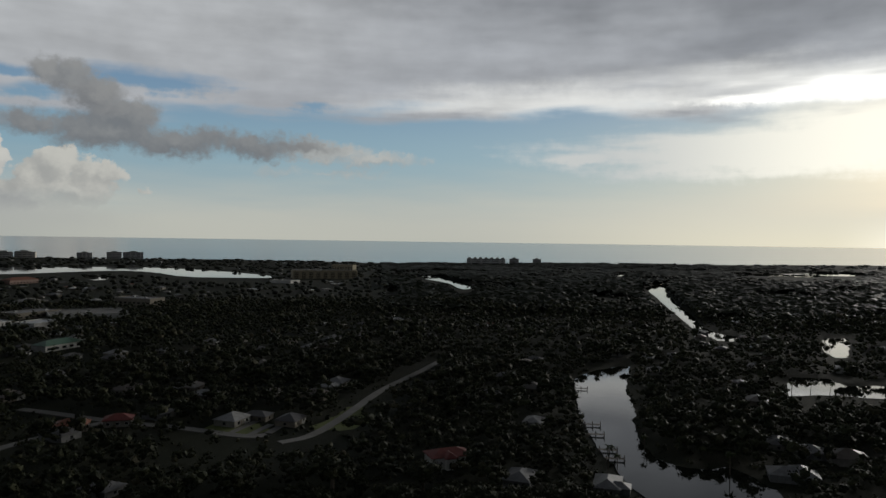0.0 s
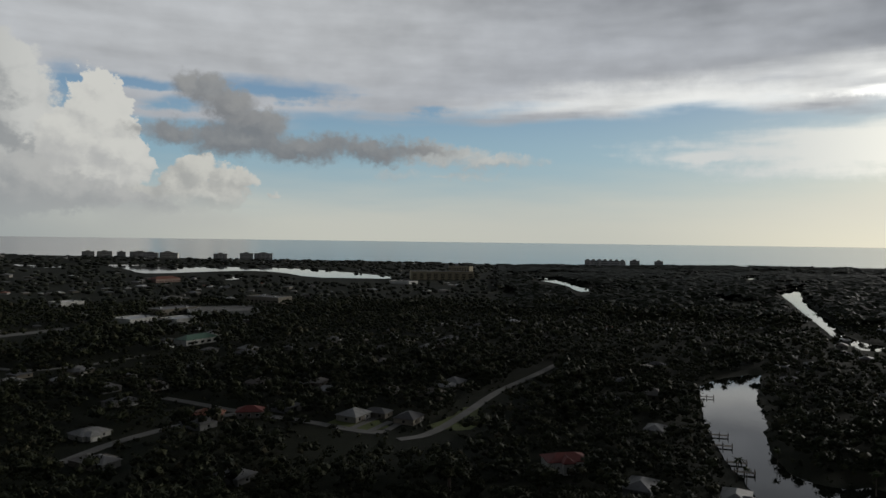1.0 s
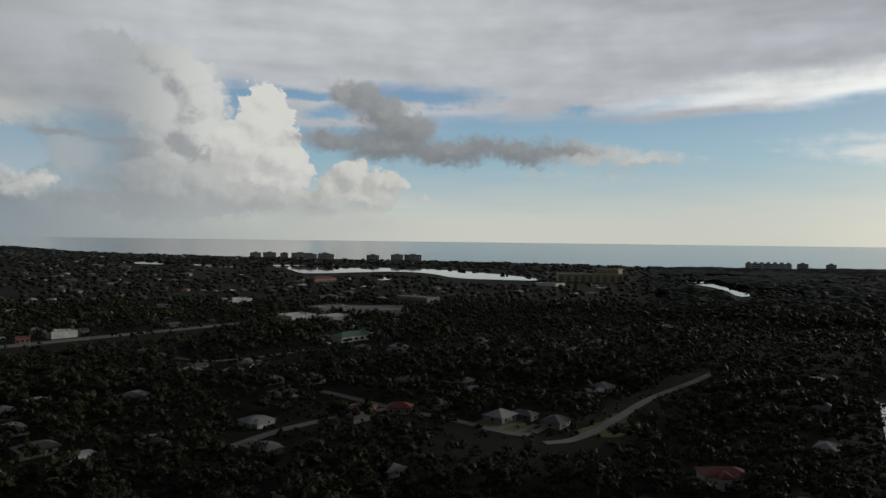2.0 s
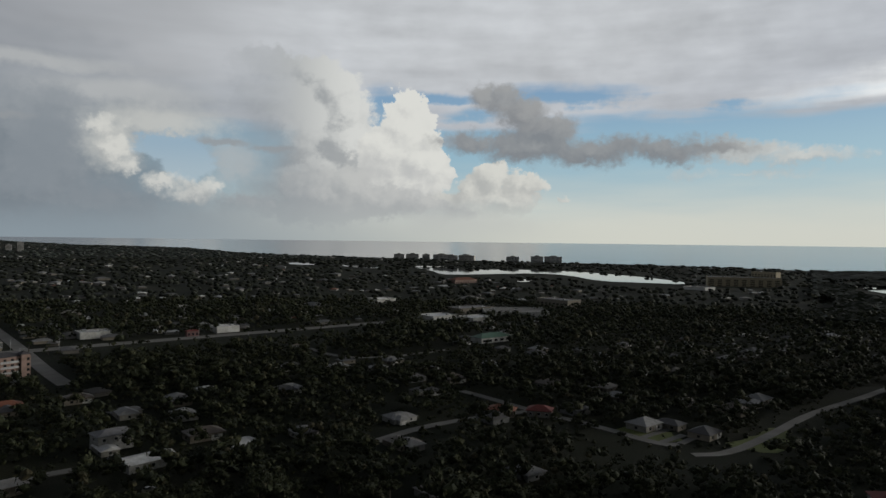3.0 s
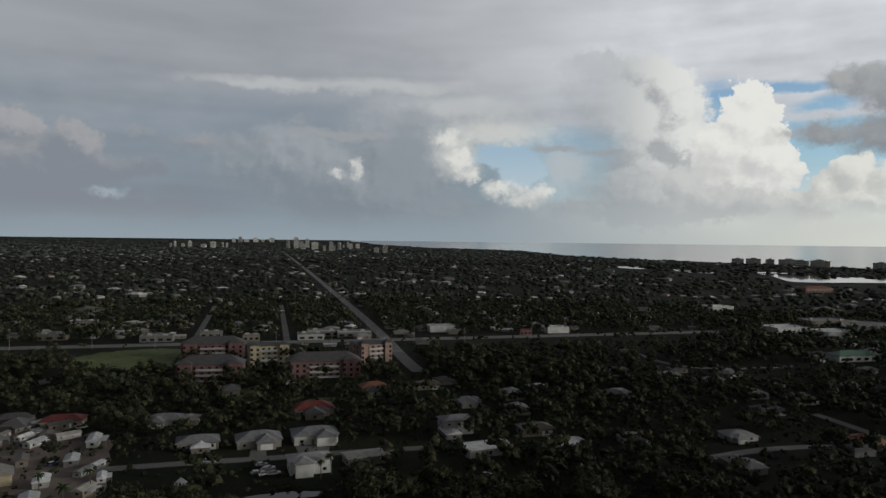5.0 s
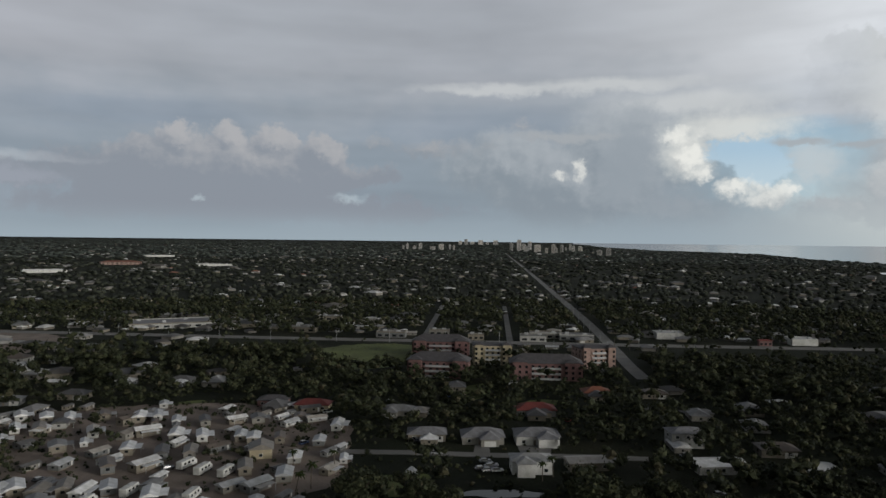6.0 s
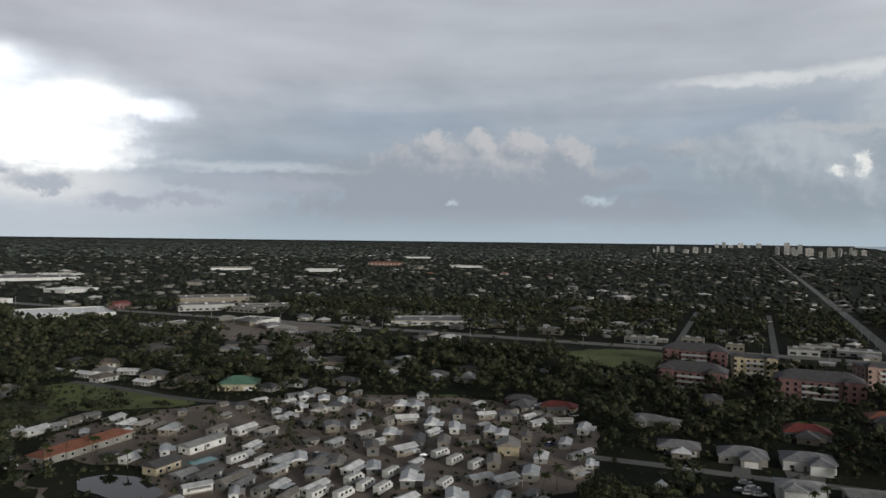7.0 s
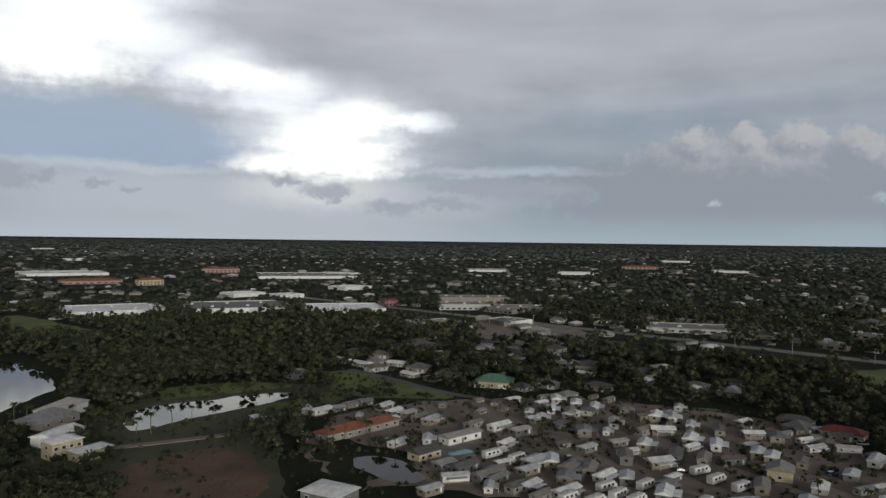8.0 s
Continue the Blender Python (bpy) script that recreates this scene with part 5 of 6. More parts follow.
def shop(x, y, w, h, kind, turn):
    wall, roof, words = SHOP_LOOK[kind]
    top = thing("commercial_building", spot(x, y, turn), words, "building", "commercial buildings")
    h = max(4.2, min(h, 27)) if kind not in "wc" else 4.6
    d = w * (0.8 if kind in "wc" else 0.5 if kind == "g" else 0.4)
    part("wall", boxed(-w / 2, w / 2, -d / 2, d / 2, -0.4, h), wall, top)
    if kind in "wcgps":
        part("roof", boxed(-w / 2 + 0.5, w / 2 - 0.5, -d / 2 + 0.5, d / 2 - 0.5, h, h + 0.15), roof, top)
        for sx, sy, lx, ly in ((0, -1, w / 2, 0.25), (0, 1, w / 2, 0.25), (-1, 0, 0.25, d / 2 - 0.5), (1, 0, 0.25, d / 2 - 0.5)):
            cx, cy = sx * (w / 2 - 0.25), sy * (d / 2 - 0.25)
            part("parapet", boxed(cx - lx, cx + lx, cy - ly, cy + ly, h, h + 0.9), wall, top)
        for k in range(max(2, int(w // 18))):
            ux, uy = (k + 0.5) / max(2, int(w // 18)) * w - w / 2, d * 0.2 * (-1) ** k
            part("roof_unit", boxed(ux - 1.6, ux + 1.6, uy - 1.2, uy + 1.2, h + 0.15, h + 1.7, bevel=0.1), METAL, top)
    else:
        part("roof", hip(w, d, h, min(4.0, d * 0.22), 0.6), roof, top)
    for s in range(0 if kind in "wc" else max(1, int(h // 3.6))):
        n = max(3, int(w // 6))
        for k in range(min(n, 9)):
            n2 = min(n, 9)
            opening("window", top, -w / 2 + w * (k + 0.5) / n2, -d / 2, 1.0 + 3.4 * s, w / n2 * 0.55, 1.7, "s", GLASS)
    taken.append((x, y, w * 0.5))
    shown.append((x, y, w * 0.45))


for x, y, w, h, _, kind in SHOPS_8 + SHOPS_65 + SHOPS_55 + SHOPS_35:
    a = math.degrees(math.atan2(-x, y))
    shop(x, y, w, h, kind, min((SIDE, SIDE + 90, SIDE - 90), key=lambda q: abs(q - a)) if w < 60 else a + 6)

# towers along the shore
TOWERS_55 = [(-6772, 1284, 49, 60.4, 0, "a"), (-6849, 1429, 78, 55.8, 0, "a"), (-6517, 1561, 107, 48.1, 0, "a"), (-6585, 1702, 49, 48.8, 0, "a"), (-17227, 4770, 199, 114.0, 0, "a"), (-18039, 5393, 300, 105.0, 0, "a"), (-18984, 6120, 318, 127.2, 0, "a"), (-6073, 2179, 93, 87.4, 0, "a"), (-5440, 2109, 121, 65.1, 0, "a"), (-4911, 2031, 68, 67.8, 0, "a"), (-5208, 2223, 54, 58.7, 0, "a"), (-5946, 2719, 83, 52.1, 0, "a"), (-4120, 2078, 74, 47.8, 0, "a"), (-7038, 2645, 84, 77.9, 0, "a"), (-6777, 2989, 59, 53.1, 0, "a")]
TOWERS_0 = [(-1595, 2581, 48, 21.8, 0, "a"), (-1540, 2616, 68, 21.8, 0, "a"), (-1413, 2797, 55, 17.5, 0, "a"), (-1324, 2856, 55, 20.1, 0, "a"), (-1264, 2895, 76, 20.1, 0, "a"), (158, 2584, 140, 20.6, 0, "c"), (265, 2631, 34, 21.1, 0, "c"), (364, 2744, 31, 17.6, 0, "a")]
TOWERS_35 = [(-1930, 2659, 47, 20.9, 0, "a"), (-1899, 2723, 58, 21.2, 0, "a"), (-1866, 2788, 32, 18.7, 0, "a"), (-1768, 2773, 79, 21.0, 0, "a"), (-1655, 2795, 52, 20.7, 0, "a")]


def tower(x, y, w, h, castle):
    a = math.degrees(math.atan2(-x, y))
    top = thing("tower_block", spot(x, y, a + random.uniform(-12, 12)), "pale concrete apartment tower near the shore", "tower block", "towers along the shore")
    d = min(w * 0.6, 26)
    h = max(h, 14)
    bm = boxed(-w / 2, w / 2, -d / 2, d / 2, -3, h)
    if castle:
        for k in range(7):
            cx = -w / 2 + w * (k + 0.5) / 7
            box(bm, cx - w * 0.04, cx + w * 0.04, -d * 0.4, d * 0.4, h, h + 4.5)
    part("body", bm, TOWER, top)
    if not castle:
        part("plant_room", boxed(-w * 0.18, w * 0.18, -d * 0.3, d * 0.3, h, h + 4), TOWER, top)
    for s in range(max(3, int(h / 6))):
        z = 3 + s * h / max(3, int(h / 6))
        part("window_band", boxed(-w * 0.46, w * 0.46, -d / 2 - 0.4, -d / 2 + 0.4, z, z + 1.8), GLASS, top)
    for k in range(4):
        cx = -w / 2 + w * (k + 0.5) / 4
        part("pier", boxed(cx - w * 0.03, cx + w * 0.03, -d / 2 - 1.2, -d / 2, 0, h), TOWER, top)
    taken.append((x, y, w * 0.6))


for x, y, w, h, _, kind in TOWERS_55:
    q = math.hypot(x, y)
    tower(x, y, w * 0.42, h * random.uniform(0.85, 1.2), False)
    tower(x - y / q * w * 0.75, y + x / q * w * 0.75, w * random.uniform(0.25, 0.45), h * random.uniform(0.5, 0.95), False)
for x, y, w, h, _, kind in TOWERS_0 + TOWERS_35:
    tower(x, y, w, h, kind == "c" and w > 60)

# street lamps along the cross road and the avenue
first = None
for line, step_m, side in ((ROADS["cross_road"][0], 42, 13), (ROADS["avenue"][0][2:], 46, 9)):
    for (x0, y0), (x1, y1) in zip(line, line[1:]):
        length = math.hypot(x1 - x0, y1 - y0)
        for k in range(int(length // step_m)):
            u = (k + 0.5) * step_m / length
            x, y = x0 + (x1 - x0) * u, y0 + (y1 - y0) * u
            turn = math.degrees(math.atan2(y1 - y0, x1 - x0))
            m = spot(x + side * math.sin(radians(turn)), y - side * math.cos(radians(turn)), turn)
            if first:
                copy_thing(first, m)
                continue
            first = thing("street_lamp", m, "tall galvanised street lamp with one arm", "street lamp", "street lamps along the roads")
            bm = bmesh.new()
            tube(bm, 0.13, 0.08, -0.3, 10.0, 8)
            part("pole", bm, METAL, first)
            part("arm", boxed(-0.05, 0.05, 0.0, 2.4, 9.9, 10.0), METAL, first)
            part("lamp_head", boxed(-0.14, 0.14, 2.0, 2.8, 9.82, 9.98, bevel=0.04), METAL, first)

# docks on the canal
DOCKS = [(64, 310), (62, 294), (62, 272), (62, 261), (74, 387)]
first = None
for x, y in DOCKS:
    m = spot(x, y, -8, 1.0, 0.25)
    if first:
        copy_thing(first, m)
        continue
    first = thing("dock", m, "weathered timber dock with tall posts in the canal", "dock", "docks on the canal")
    for k in range(9):
        part("plank", boxed(-1.0 + 0.8 * k, -0.28 + 0.8 * k, -1.1, 1.1, 0.7, 0.78), TIMBER, first)
    for px in (-0.6, 2.6, 6.0):
        for py in (-1.15, 1.15):
            bm = bmesh.new()
            tube(bm, 0.14, 0.12, -0.8, 1.9, 7, px, py)
            part("post", bm, TIMBER, first)

# ---- trees ----


def ico(sub):
    bm = bmesh.new()
    bmesh.ops.create_icosphere(bm, subdivisions=sub, radius=1.0)
    out = np.array([v.co[:] for v in bm.verts]), np.array([[v.index for v in f.verts] for f in bm.faces])
    bm.free()
    return out


def lumps(seed, spots, sub, rough=0.28, leaves=0, leaf=0.16, core=0.86):
    """A crown: uneven lumps (x, y, z, radius) wrapped in loose leaf clumps, which give it a ragged outline."""
    rnd = np.random.RandomState(seed)
    bv, bt = ico(sub)
    vs, ts, n = [], [], 0
    for x, y, z, r in spots:
        k = core * (1 + rough * (rnd.rand(len(bv), 1) * 2 - 1))
        v = bv * k * r * np.array([1, 1, 0.8]) + (x, y, z)
        vs.append(v)
        ts.append(bt + n)
        n += len(v)
        for _ in range(leaves):
            d = rnd.normal(size=3)
            d[2] = abs(d[2]) * 0.9 - 0.15
            d /= np.linalg.norm(d)
            c = np.array((x, y, z)) + d * r * (0.72 + 0.46 * rnd.rand()) * np.array([1, 1, 0.85])
            q = rnd.normal(size=(3, 3)) * leaf
            vs.append(c + q)
            ts.append(np.array([[0, 1, 2]]) + n)
            n += 3
    return np.concatenate(vs), np.concatenate(ts)


def crown_spots(seed, n, wide=3.7, high=4.6):
    rnd = random.Random(seed)
    out = [(rnd.uniform(-0.4, 0.4), rnd.uniform(-0.4, 0.4), high + rnd.uniform(0.4, 1.4), wide * 0.5)]
    for i in range(n):
        a, q = 2 * math.pi * (i + rnd.random() * 0.9) / n, wide * rnd.uniform(0.35, 0.85)
        out.append((q * math.cos(a), q * math.sin(a), high + rnd.uniform(-1.5, 0.9), wide * rnd.uniform(0.24, 0.46)))
    return out


def scatter(name, protos, xy, size, mat, label, category, smooth=True, squash=None):
    """Many plants joined into one mesh of kind stuff."""
    rnd = np.random.RandomState(len(xy))
    which, turn = rnd.randint(0, len(protos), len(xy)), rnd.rand(len(xy)) * 6.283
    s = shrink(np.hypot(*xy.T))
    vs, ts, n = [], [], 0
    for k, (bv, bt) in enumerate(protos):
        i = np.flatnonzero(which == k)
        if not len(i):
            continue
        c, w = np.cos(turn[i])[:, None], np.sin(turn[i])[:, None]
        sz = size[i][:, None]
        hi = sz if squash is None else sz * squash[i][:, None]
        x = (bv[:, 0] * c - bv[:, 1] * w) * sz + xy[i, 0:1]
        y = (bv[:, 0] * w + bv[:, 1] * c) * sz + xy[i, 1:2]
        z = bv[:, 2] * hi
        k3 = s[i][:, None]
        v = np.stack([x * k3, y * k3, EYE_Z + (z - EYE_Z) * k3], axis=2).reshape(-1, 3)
        t = (bt[None] + (np.arange(len(i)) * len(bv))[:, None, None]).reshape(-1, 3) + n
        vs.append(v)
        ts.append(t)
        n += len(v)
    ob = new(name, mesh_of(name, np.concatenate(vs), np.concatenate(ts), mat, smooth))
    return tagged(ob, label, category, kind="stuff")


def open_ground(xy, margin=0.0):
    """Where trees may stand: off water, roads, lawns and buildings, and out of the camera's line to water, roads and
    what is in shown.
    """
    ok = np.ones(len(xy), bool)
    for outline in WATERS.values():
        ok &= ~inside(xy, outline)
        if math.hypot(*outline[0]) < 900:
            ok &= off_line(xy, outline + outline[:1]) > 4.5
        # the near bank is cleared so that the camera sees the water
        for push in (1.03, 1.06, 1.09, 1.12, 1.15):
            ok &= ~inside(xy * push, outline)
    for line, width, _ in ROADS.values():
        ok &= off_line(xy, line) > width / 2 + 2.5 + margin
        for push in (1.03, 1.065, 1.1, 1.13):   # trees left out where they would hide the road from the camera
            ok &= off_line(xy * push, line) > width / 2 + 0.5
    for _, outline, _, _ in LAWNS:
        ok &= ~inside(xy, outline)
    a = np.degrees(np.arctan2(-xy[:, 0], xy[:, 1]))
    r = np.hypot(*xy.T)
    ok &= (r < np.interp(a, [c[0] for c in COAST], [c[1] for c in COAST]) - 25) | (a > 66) | (a < -60)
    for x, y, radius in shown:
        for push in (1.03, 1.06):
            ok &= np.hypot(xy[:, 0] * push - x, xy[:, 1] * push - y) > radius
    b = np.array(taken)
    for i in range(0, len(b), 200):
        c = b[i:i + 200]
        d = np.hypot(xy[:, None, 0] - c[None, :, 0], xy[:, None, 1] - c[None, :, 1])
        ok &= (d > c[None, :, 2] + margin).all(axis=1)
    return ok


def patchy(xy, size, seed):
    return np.array([noise.noise((x / size, y / size, seed)) for x, y in xy])


rnd = np.random.RandomState(5)
gx, gy = np.meshgrid(np.arange(-1100, 1000, 6.8), np.arange(-1000, 1100, 6.8))
xy = np.stack([gx.ravel(), gy.ravel()], axis=1) + rnd.uniform(-3.3, 3.3, (gx.size, 2))
az_all, r_all = np.degrees(np.arctan2(-xy[:, 0], xy[:, 1])), np.hypot(*xy.T)
keep = (r_all > 190) & (r_all < 900) & (az_all > -42) & (az_all < 158)
# the park, the ponds and the field lie open toward the drone
keep &= ~((az_all > 84) & (az_all < 141) & (r_all < 250))
xy = xy[keep]
dens = np.where(np.hypot(*xy.T) < 480, 0.95, 0.7) + 0.5 * patchy(xy, 60, 3.0)
for outline, d in WOODS:
    dens = np.where(inside(xy, outline), d, dens)
dens = np.where(inside(xy, PARK), 0.42, dens)
xy = xy[(rnd.rand(len(xy)) < dens)]
xy = xy[open_ground(xy, 1.5)]
size = np.exp(rnd.normal(0.02, 0.32, len(xy))).clip(0.45, 1.6) * np.where(patchy(xy, 90, 8.0) > 0.1, 1.12, 0.9)
size = np.where(inside(xy, PARK), size * 0.52, size)
near_order = np.argsort(np.hypot(*xy.T))
lone, rest = near_order[:TREES], near_order[TREES:]

oaks = []
for k in range(5):
    tree = thing("tree", pose(0, 0, 0), "broad dark green oak with a ragged crown", "tree", "trees among the houses")
    bm = bmesh.new()
    tube(bm, 0.36, 0.22, -0.4, 4.2, 8, lean=(0.2 * k - 0.4, 0.1))
    for j in range(5):
        a = j * 1.257 + k
        tube(bm, 0.15, 0.06, 3.2, 5.8, 6, 0.1, 0.05, (2.0 * math.cos(a), 2.0 * math.sin(a)))
    part("trunk", bm, BARK, tree)
    v, t = lumps(10 + k, crown_spots(k, 10), 1, 0.30, 76, 0.24, 0.74)
    leafy = new("crown", mesh_of("crown", v, t, LEAF, False))
    leafy.parent = tree
    oaks.append(tree)
for n, i in enumerate(lone):
    m = spot(xy[i, 0], xy[i, 1], n * 67.0, size[i])
    if n < 5:
        oaks[n].matrix_world = m
    else:
        copy_thing(oaks[n % 5], m)

protos = [lumps(40 + k, crown_spots(20 + k, 4), 1, 0.35, 20, 0.34, 0.74) for k in range(7)]
mid = rest[np.hypot(*xy[rest].T) < 520]
scatter("woodland", protos, xy[mid], size[mid], LEAF, "dense dark green tree canopy between the houses", "trees", False)
protos = [lumps(60 + k, crown_spots(30 + k, 2), 1, 0.38, 4, 0.5, 0.8) for k in range(7)]
back = rest[np.hypot(*xy[rest].T) >= 520]
scatter("far_woodland", protos, xy[back], size[back] * 1.1, LEAF, "dark tree canopy over the suburb", "trees", False)

# shrubs and rough growth round the houses, on banks and in the fields
bush_xy = rnd.uniform(-1, 1, (30000, 2)) * (460, 470)
ba0, br0 = np.degrees(np.arctan2(-bush_xy[:, 0], bush_xy[:, 1])), np.hypot(*bush_xy.T)
ok = (br0 > 195) & (br0 < 460) & (ba0 > -40) & (ba0 < 156) & (patchy(bush_xy, 35, 6.0) > -0.15)
bush_xy = bush_xy[ok]
ok = np.ones(len(bush_xy), bool)
for outline in WATERS.values():
    ok &= ~inside(bush_xy, outline)
for line, width, _ in ROADS.values():
    ok &= off_line(bush_xy, line) > width / 2 + 0.8
for i in range(0, len(taken), 200):
    c = np.array(taken[i:i + 200])
    ok &= (np.hypot(bush_xy[:, None, 0] - c[None, :, 0], bush_xy[:, None, 1] - c[None, :, 1]) > c[None, :, 2] * 0.8).all(axis=1)
bush_xy = bush_xy[ok]
protos = [lumps(110 + k, [(0, 0, 0.5, 1.0)], 1, 0.45, 9, 0.24) for k in range(5)]
scatter("shrubs", protos, bush_xy, rnd.uniform(0.35, 1.25, len(bush_xy)), LEAF, "low dark shrubs and weeds between the houses", "shrubs", False)

# rough growth in the fields and on the lawns
tuft_xy = rnd.uniform(-1, 1, (60000, 2)) * (560, 460)
grown = np.zeros(len(tuft_xy), bool)
for lawn_name, outline, mat, _ in LAWNS:
    if mat is not CONCRETE and lawn_name != "far_yard":
        grown |= inside(tuft_xy, outline) & (patchy(tuft_xy, 14, 3.0) > (-0.1 if mat is DRY else 0.08))
tuft_xy = tuft_xy[grown]
protos = [lumps(140 + k, [(0, 0, 0.1, 0.7)], 1, 0.5, 6, 0.25) for k in range(4)]
scatter("rough_grass", protos, tuft_xy, rnd.uniform(0.3, 0.9, len(tuft_xy)), GRASS_TUFT, "rough tufts of grass and weeds in the fields", "grass", False, np.full(len(tuft_xy), 0.7))

# palms
PALMS = [(-192, -301), (-193, -294), (-203, -239), (-206, -234), (-220, -237), (-204, -279), (-191, -254), (-229, -163), (-232, -162), (-243, -154), (-246, -154), (-284, -131), (-287, -129), (-290, -128), (-293, -127), (-274, -136), (-204, -266), (-229, -235), (-232, -134), (-230, 13), (-224, 8), (-236, 55), (-225, 94), (-222, 89), (-492, 254), (-483, 262), (-245, 22), (-250, 8), (199, 381), (62, 247), (101, 246), (79, 273), (210, 382), (219, 366), (204, 611), (209, 605), (185, 373), (60, 252)]


def frond(bm, a, long, rise, droop):
    """One drooping leaf: a folded strip that narrows to its tip."""
    rows = []
    for k in range(6):
        u = k / 5
        q, z, w = long * u * (1 - 0.12 * u), rise * u - droop * u * u, 0.42 * math.sin(math.pi * (0.15 + 0.83 * u))
        c, n = math.cos(a), math.sin(a)
        rows.append([bm.verts.new((c * q - n * e * w, n * q + c * e * w, z - abs(e) * w * 0.35)) for e in (-1, 0, 1)])
    for p, q in zip(rows, rows[1:]):
        for i in range(2):
            bm.faces.new((p[i], p[i + 1], q[i + 1], q[i]))


palms = []
for k in range(3):
    palm = thing("palm_tree", pose(0, 0, 0), "tall palm with a bare grey trunk and drooping fronds", "palm tree", "palm trees")
    bm = bmesh.new()
    x = 0.0
    for j in range(5):
        tube(bm, 0.24 - 0.02 * j, 0.22 - 0.02 * j, -0.3 + j * 1.7, 1.41 + j * 1.7, 8, x, 0, (0.1 * k * (j + 1) * 0.5, 0))
        x += 0.1 * k * (j + 1) * 0.5
    part("trunk", bm, BARK, palm)
    bm = bmesh.new()
    palm_rnd = random.Random(k)
    for j in range(18):
        frond(bm, j * 2.4 + palm_rnd.uniform(-0.2, 0.2), palm_rnd.uniform(2.2, 3.0), palm_rnd.uniform(-0.2, 2.2), palm_rnd.uniform(1.4, 2.6))
    bmesh.ops.translate(bm, verts=bm.verts, vec=(x, 0, 8.2))
    part("crown", bm, PALM_LEAF, palm)
    palms.append(palm)
for n, (x, y) in enumerate(PALMS):
    m = spot(x, y, n * 77, random.uniform(0.75, 1.15))
    if n < 3:
        palms[n].matrix_world = m
    else:
        copy_thing(palms[n % 3], m)

# canopy out to the horizon, in clumps that grow with distance
n = FAR_CLUMPS
fr = 890 * np.exp(rnd.rand(n) * math.log(26000 / 890))
fa = rnd.uniform(-62, 180, n)
fxy = np.stack([-np.sin(np.radians(fa)) * fr, np.cos(np.radians(fa)) * fr], axis=1)
dens = 0.85 + 0.6 * patchy(fxy, 170, 1.0)
for outline, d in WOODS:
    dens = np.where(inside(fxy, outline), d, dens)
ok = (rnd.rand(n) < dens) & open_ground(fxy)
fxy, fr = fxy[ok], fr[ok]
protos = [lumps(80 + k, [(0, 0, 3.6, 4.6)], 1, 0.42) for k in range(8)]
b_n = 6500
br = 640 * np.exp(rnd.rand(b_n) ** 0.9 * math.log(9000 / 640))
ba = rnd.uniform(-34, 152, b_n)
bxy = np.stack([-np.sin(np.radians(ba)) * br, np.cos(np.radians(ba)) * br], axis=1)
spread = np.where(ba > 45, 0.9, np.where(ba > 8, np.where(br < 1700, 0.7, 0.25), np.where(br < 1000, 0.35, 0.05))) * (0.75 + 0.9 * patchy(bxy, 220, 4.0))
spread = np.where((ba < 60) & (br > np.interp(ba, [c[0] for c in COAST], [c[1] for c in COAST]) - 420) & (br < 3300), 0.9, spread)
ok = (rnd.rand(b_n) < spread) & open_ground(bxy)
for outline, _ in WOODS:
    ok &= ~inside(bxy, outline)
bxy = np.concatenate([np.array([q[:2] for q in far_sites]).reshape(-1, 2), bxy[ok]])
walls_m, roof_m = bmesh.new(), hip(13, 9.5, 2.8, 2.0, 0.6)
box(walls_m, -6.5, 6.5, -4.75, 4.75, -0.5, 2.8)
pieces = []
for bm in (walls_m, roof_m):
    bmesh.ops.triangulate(bm, faces=bm.faces[:])
    bm.verts.index_update()
    pieces.append((np.array([v.co[:] for v in bm.verts]), np.array([[v.index for v in f.verts] for f in bm.faces])))
    bm.free()
grow = np.exp(rnd.normal(-0.16, 0.28, len(bxy))) * np.where(rnd.rand(len(bxy)) < 0.05, 1.5, 1.0)
flat = np.full(len(bxy), 0.8)
homes = scatter("distant_houses", pieces[:1], bxy, grow, WALL_FAR, "pale walls of the far suburb", "houses", False, flat)
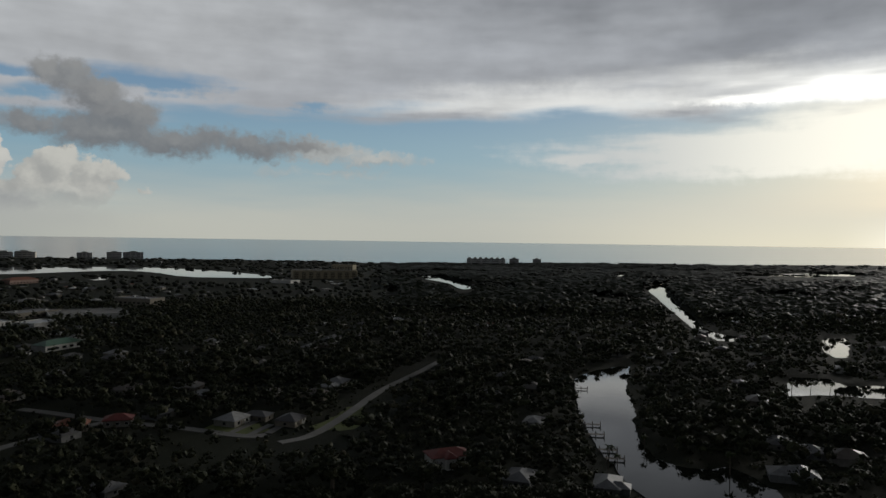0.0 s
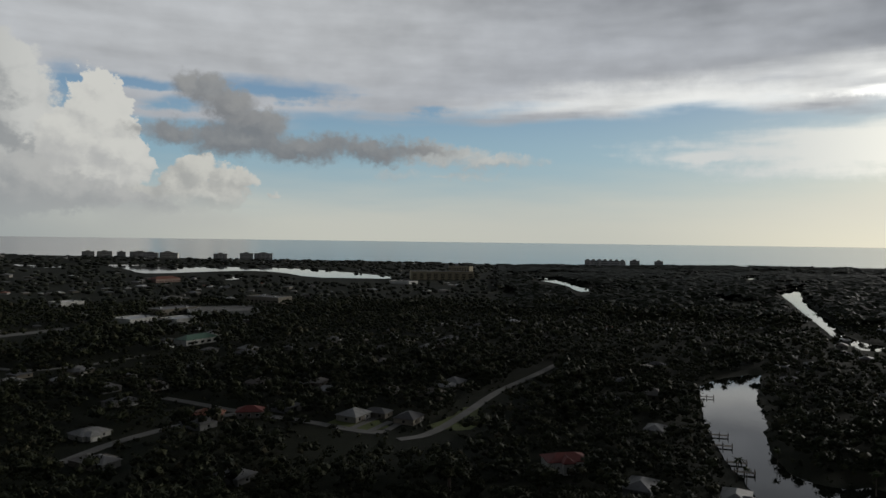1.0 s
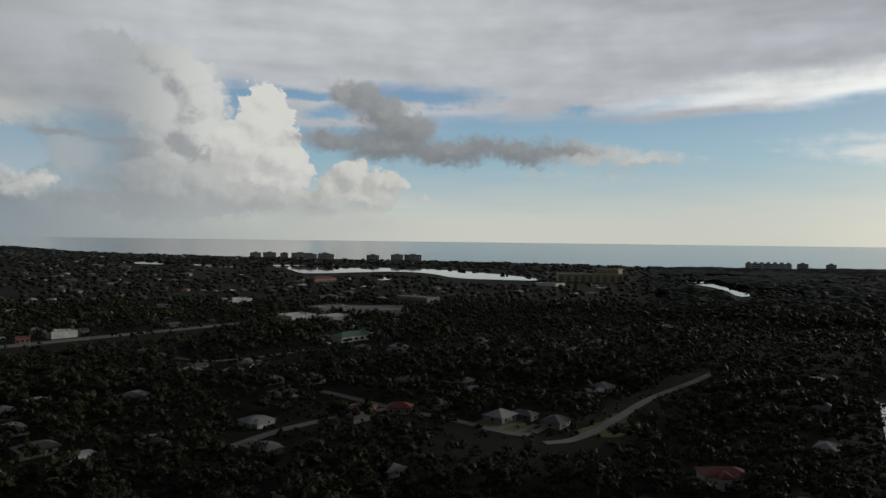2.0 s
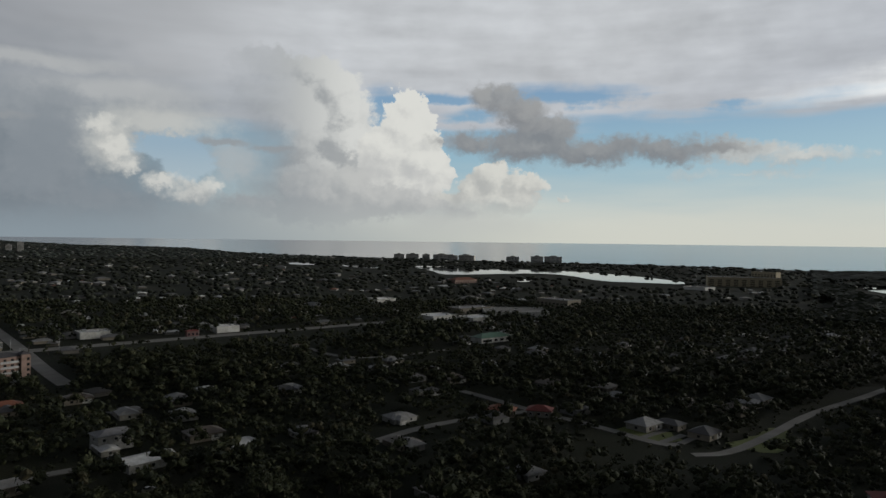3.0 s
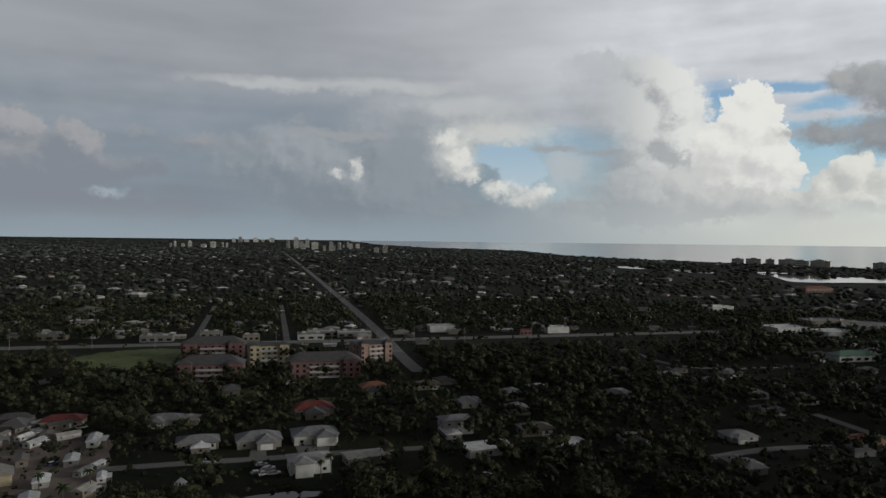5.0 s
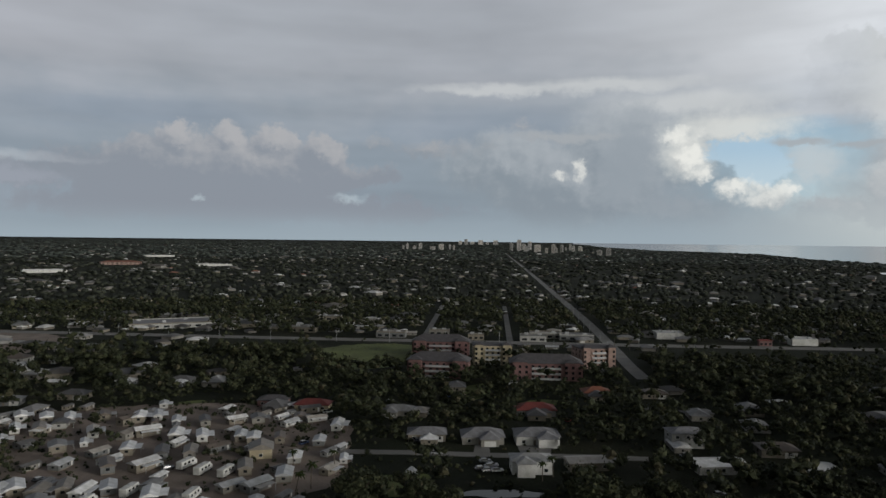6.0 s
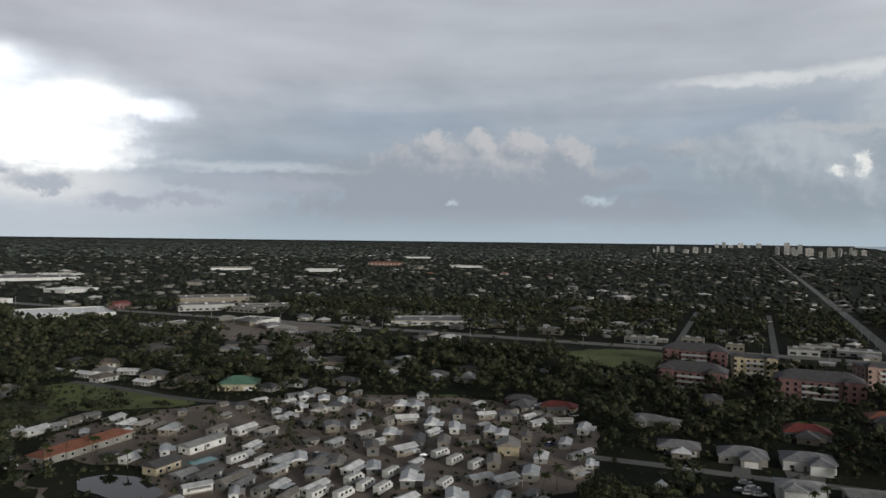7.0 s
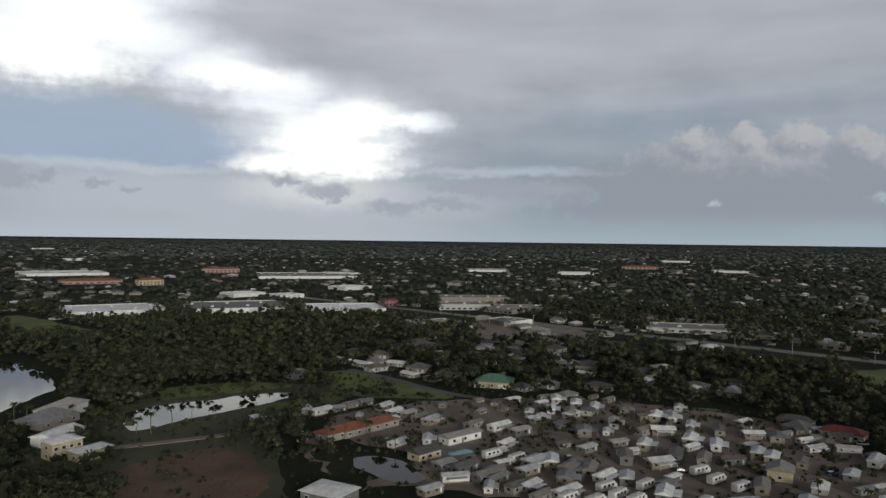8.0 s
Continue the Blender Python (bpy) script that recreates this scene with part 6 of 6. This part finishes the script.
tops = scatter("distant_roofs", pieces[1:], bxy, grow, ROOF_FAR, "mixed pale roofs of the far suburb", "houses", False, flat)
wide = np.clip(fr / 1150, 0.9, 40.0) ** 0.92 * np.exp(rnd.normal(0, 0.22, len(fr)))
for canopy_name, some, mat, words in (("distant_canopy", fr < 3000, LEAF_FAR, "flat dark green tree cover beyond the suburb"), ("horizon_canopy", fr >= 3000, LEAF_PAINTED_HAZE, "tree cover reaching to the horizon, with haze painted into its leaf colour")):
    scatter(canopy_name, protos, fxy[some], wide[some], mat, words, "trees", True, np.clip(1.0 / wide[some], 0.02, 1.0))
# the closed canopy of the mangrove
ca, cr = np.meshgrid(np.arange(-44, 5, 0.3), 800 * 1.0065 ** np.arange(200), indexing="ij")
cxy = np.stack([-np.sin(np.radians(ca)) * cr, np.cos(np.radians(ca)) * cr], axis=2).reshape(-1, 2)
cxy += rnd.uniform(-3, 3, cxy.shape)
cz = 4.0 + (6.0 * rnd.rand(len(cxy)) + 4.0 * patchy(cxy, 60, 2.0)) * np.clip(1300 / cr.ravel(), 0.3, 1.0)
ok = open_ground(cxy) & (patchy(cxy, 150, 7.0) < 0.32)
rows, cols = ca.shape
k = (np.arange(rows - 1)[:, None] * cols + np.arange(cols - 1)[None]).ravel()
quads = np.stack([k, k + cols, k + cols + 1, k + 1], axis=1)
quads = quads[ok[quads].all(axis=1)]
tris = np.concatenate([quads[:, [0, 1, 2]], quads[:, [0, 2, 3]]])[:, ::-1]
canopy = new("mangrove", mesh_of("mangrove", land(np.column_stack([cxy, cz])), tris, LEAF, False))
tagged(canopy, "closed dark mangrove canopy along the shore", "trees", kind="stuff")
# the land behind
ba, br = rnd.uniform(158, 320, 2500), 230 * np.exp(rnd.rand(2500) * math.log(9000 / 230))
bxy = np.stack([-np.sin(np.radians(ba)) * br, np.cos(np.radians(ba)) * br], axis=1)
wide = np.clip(br / 420, 1.0, 12.0)
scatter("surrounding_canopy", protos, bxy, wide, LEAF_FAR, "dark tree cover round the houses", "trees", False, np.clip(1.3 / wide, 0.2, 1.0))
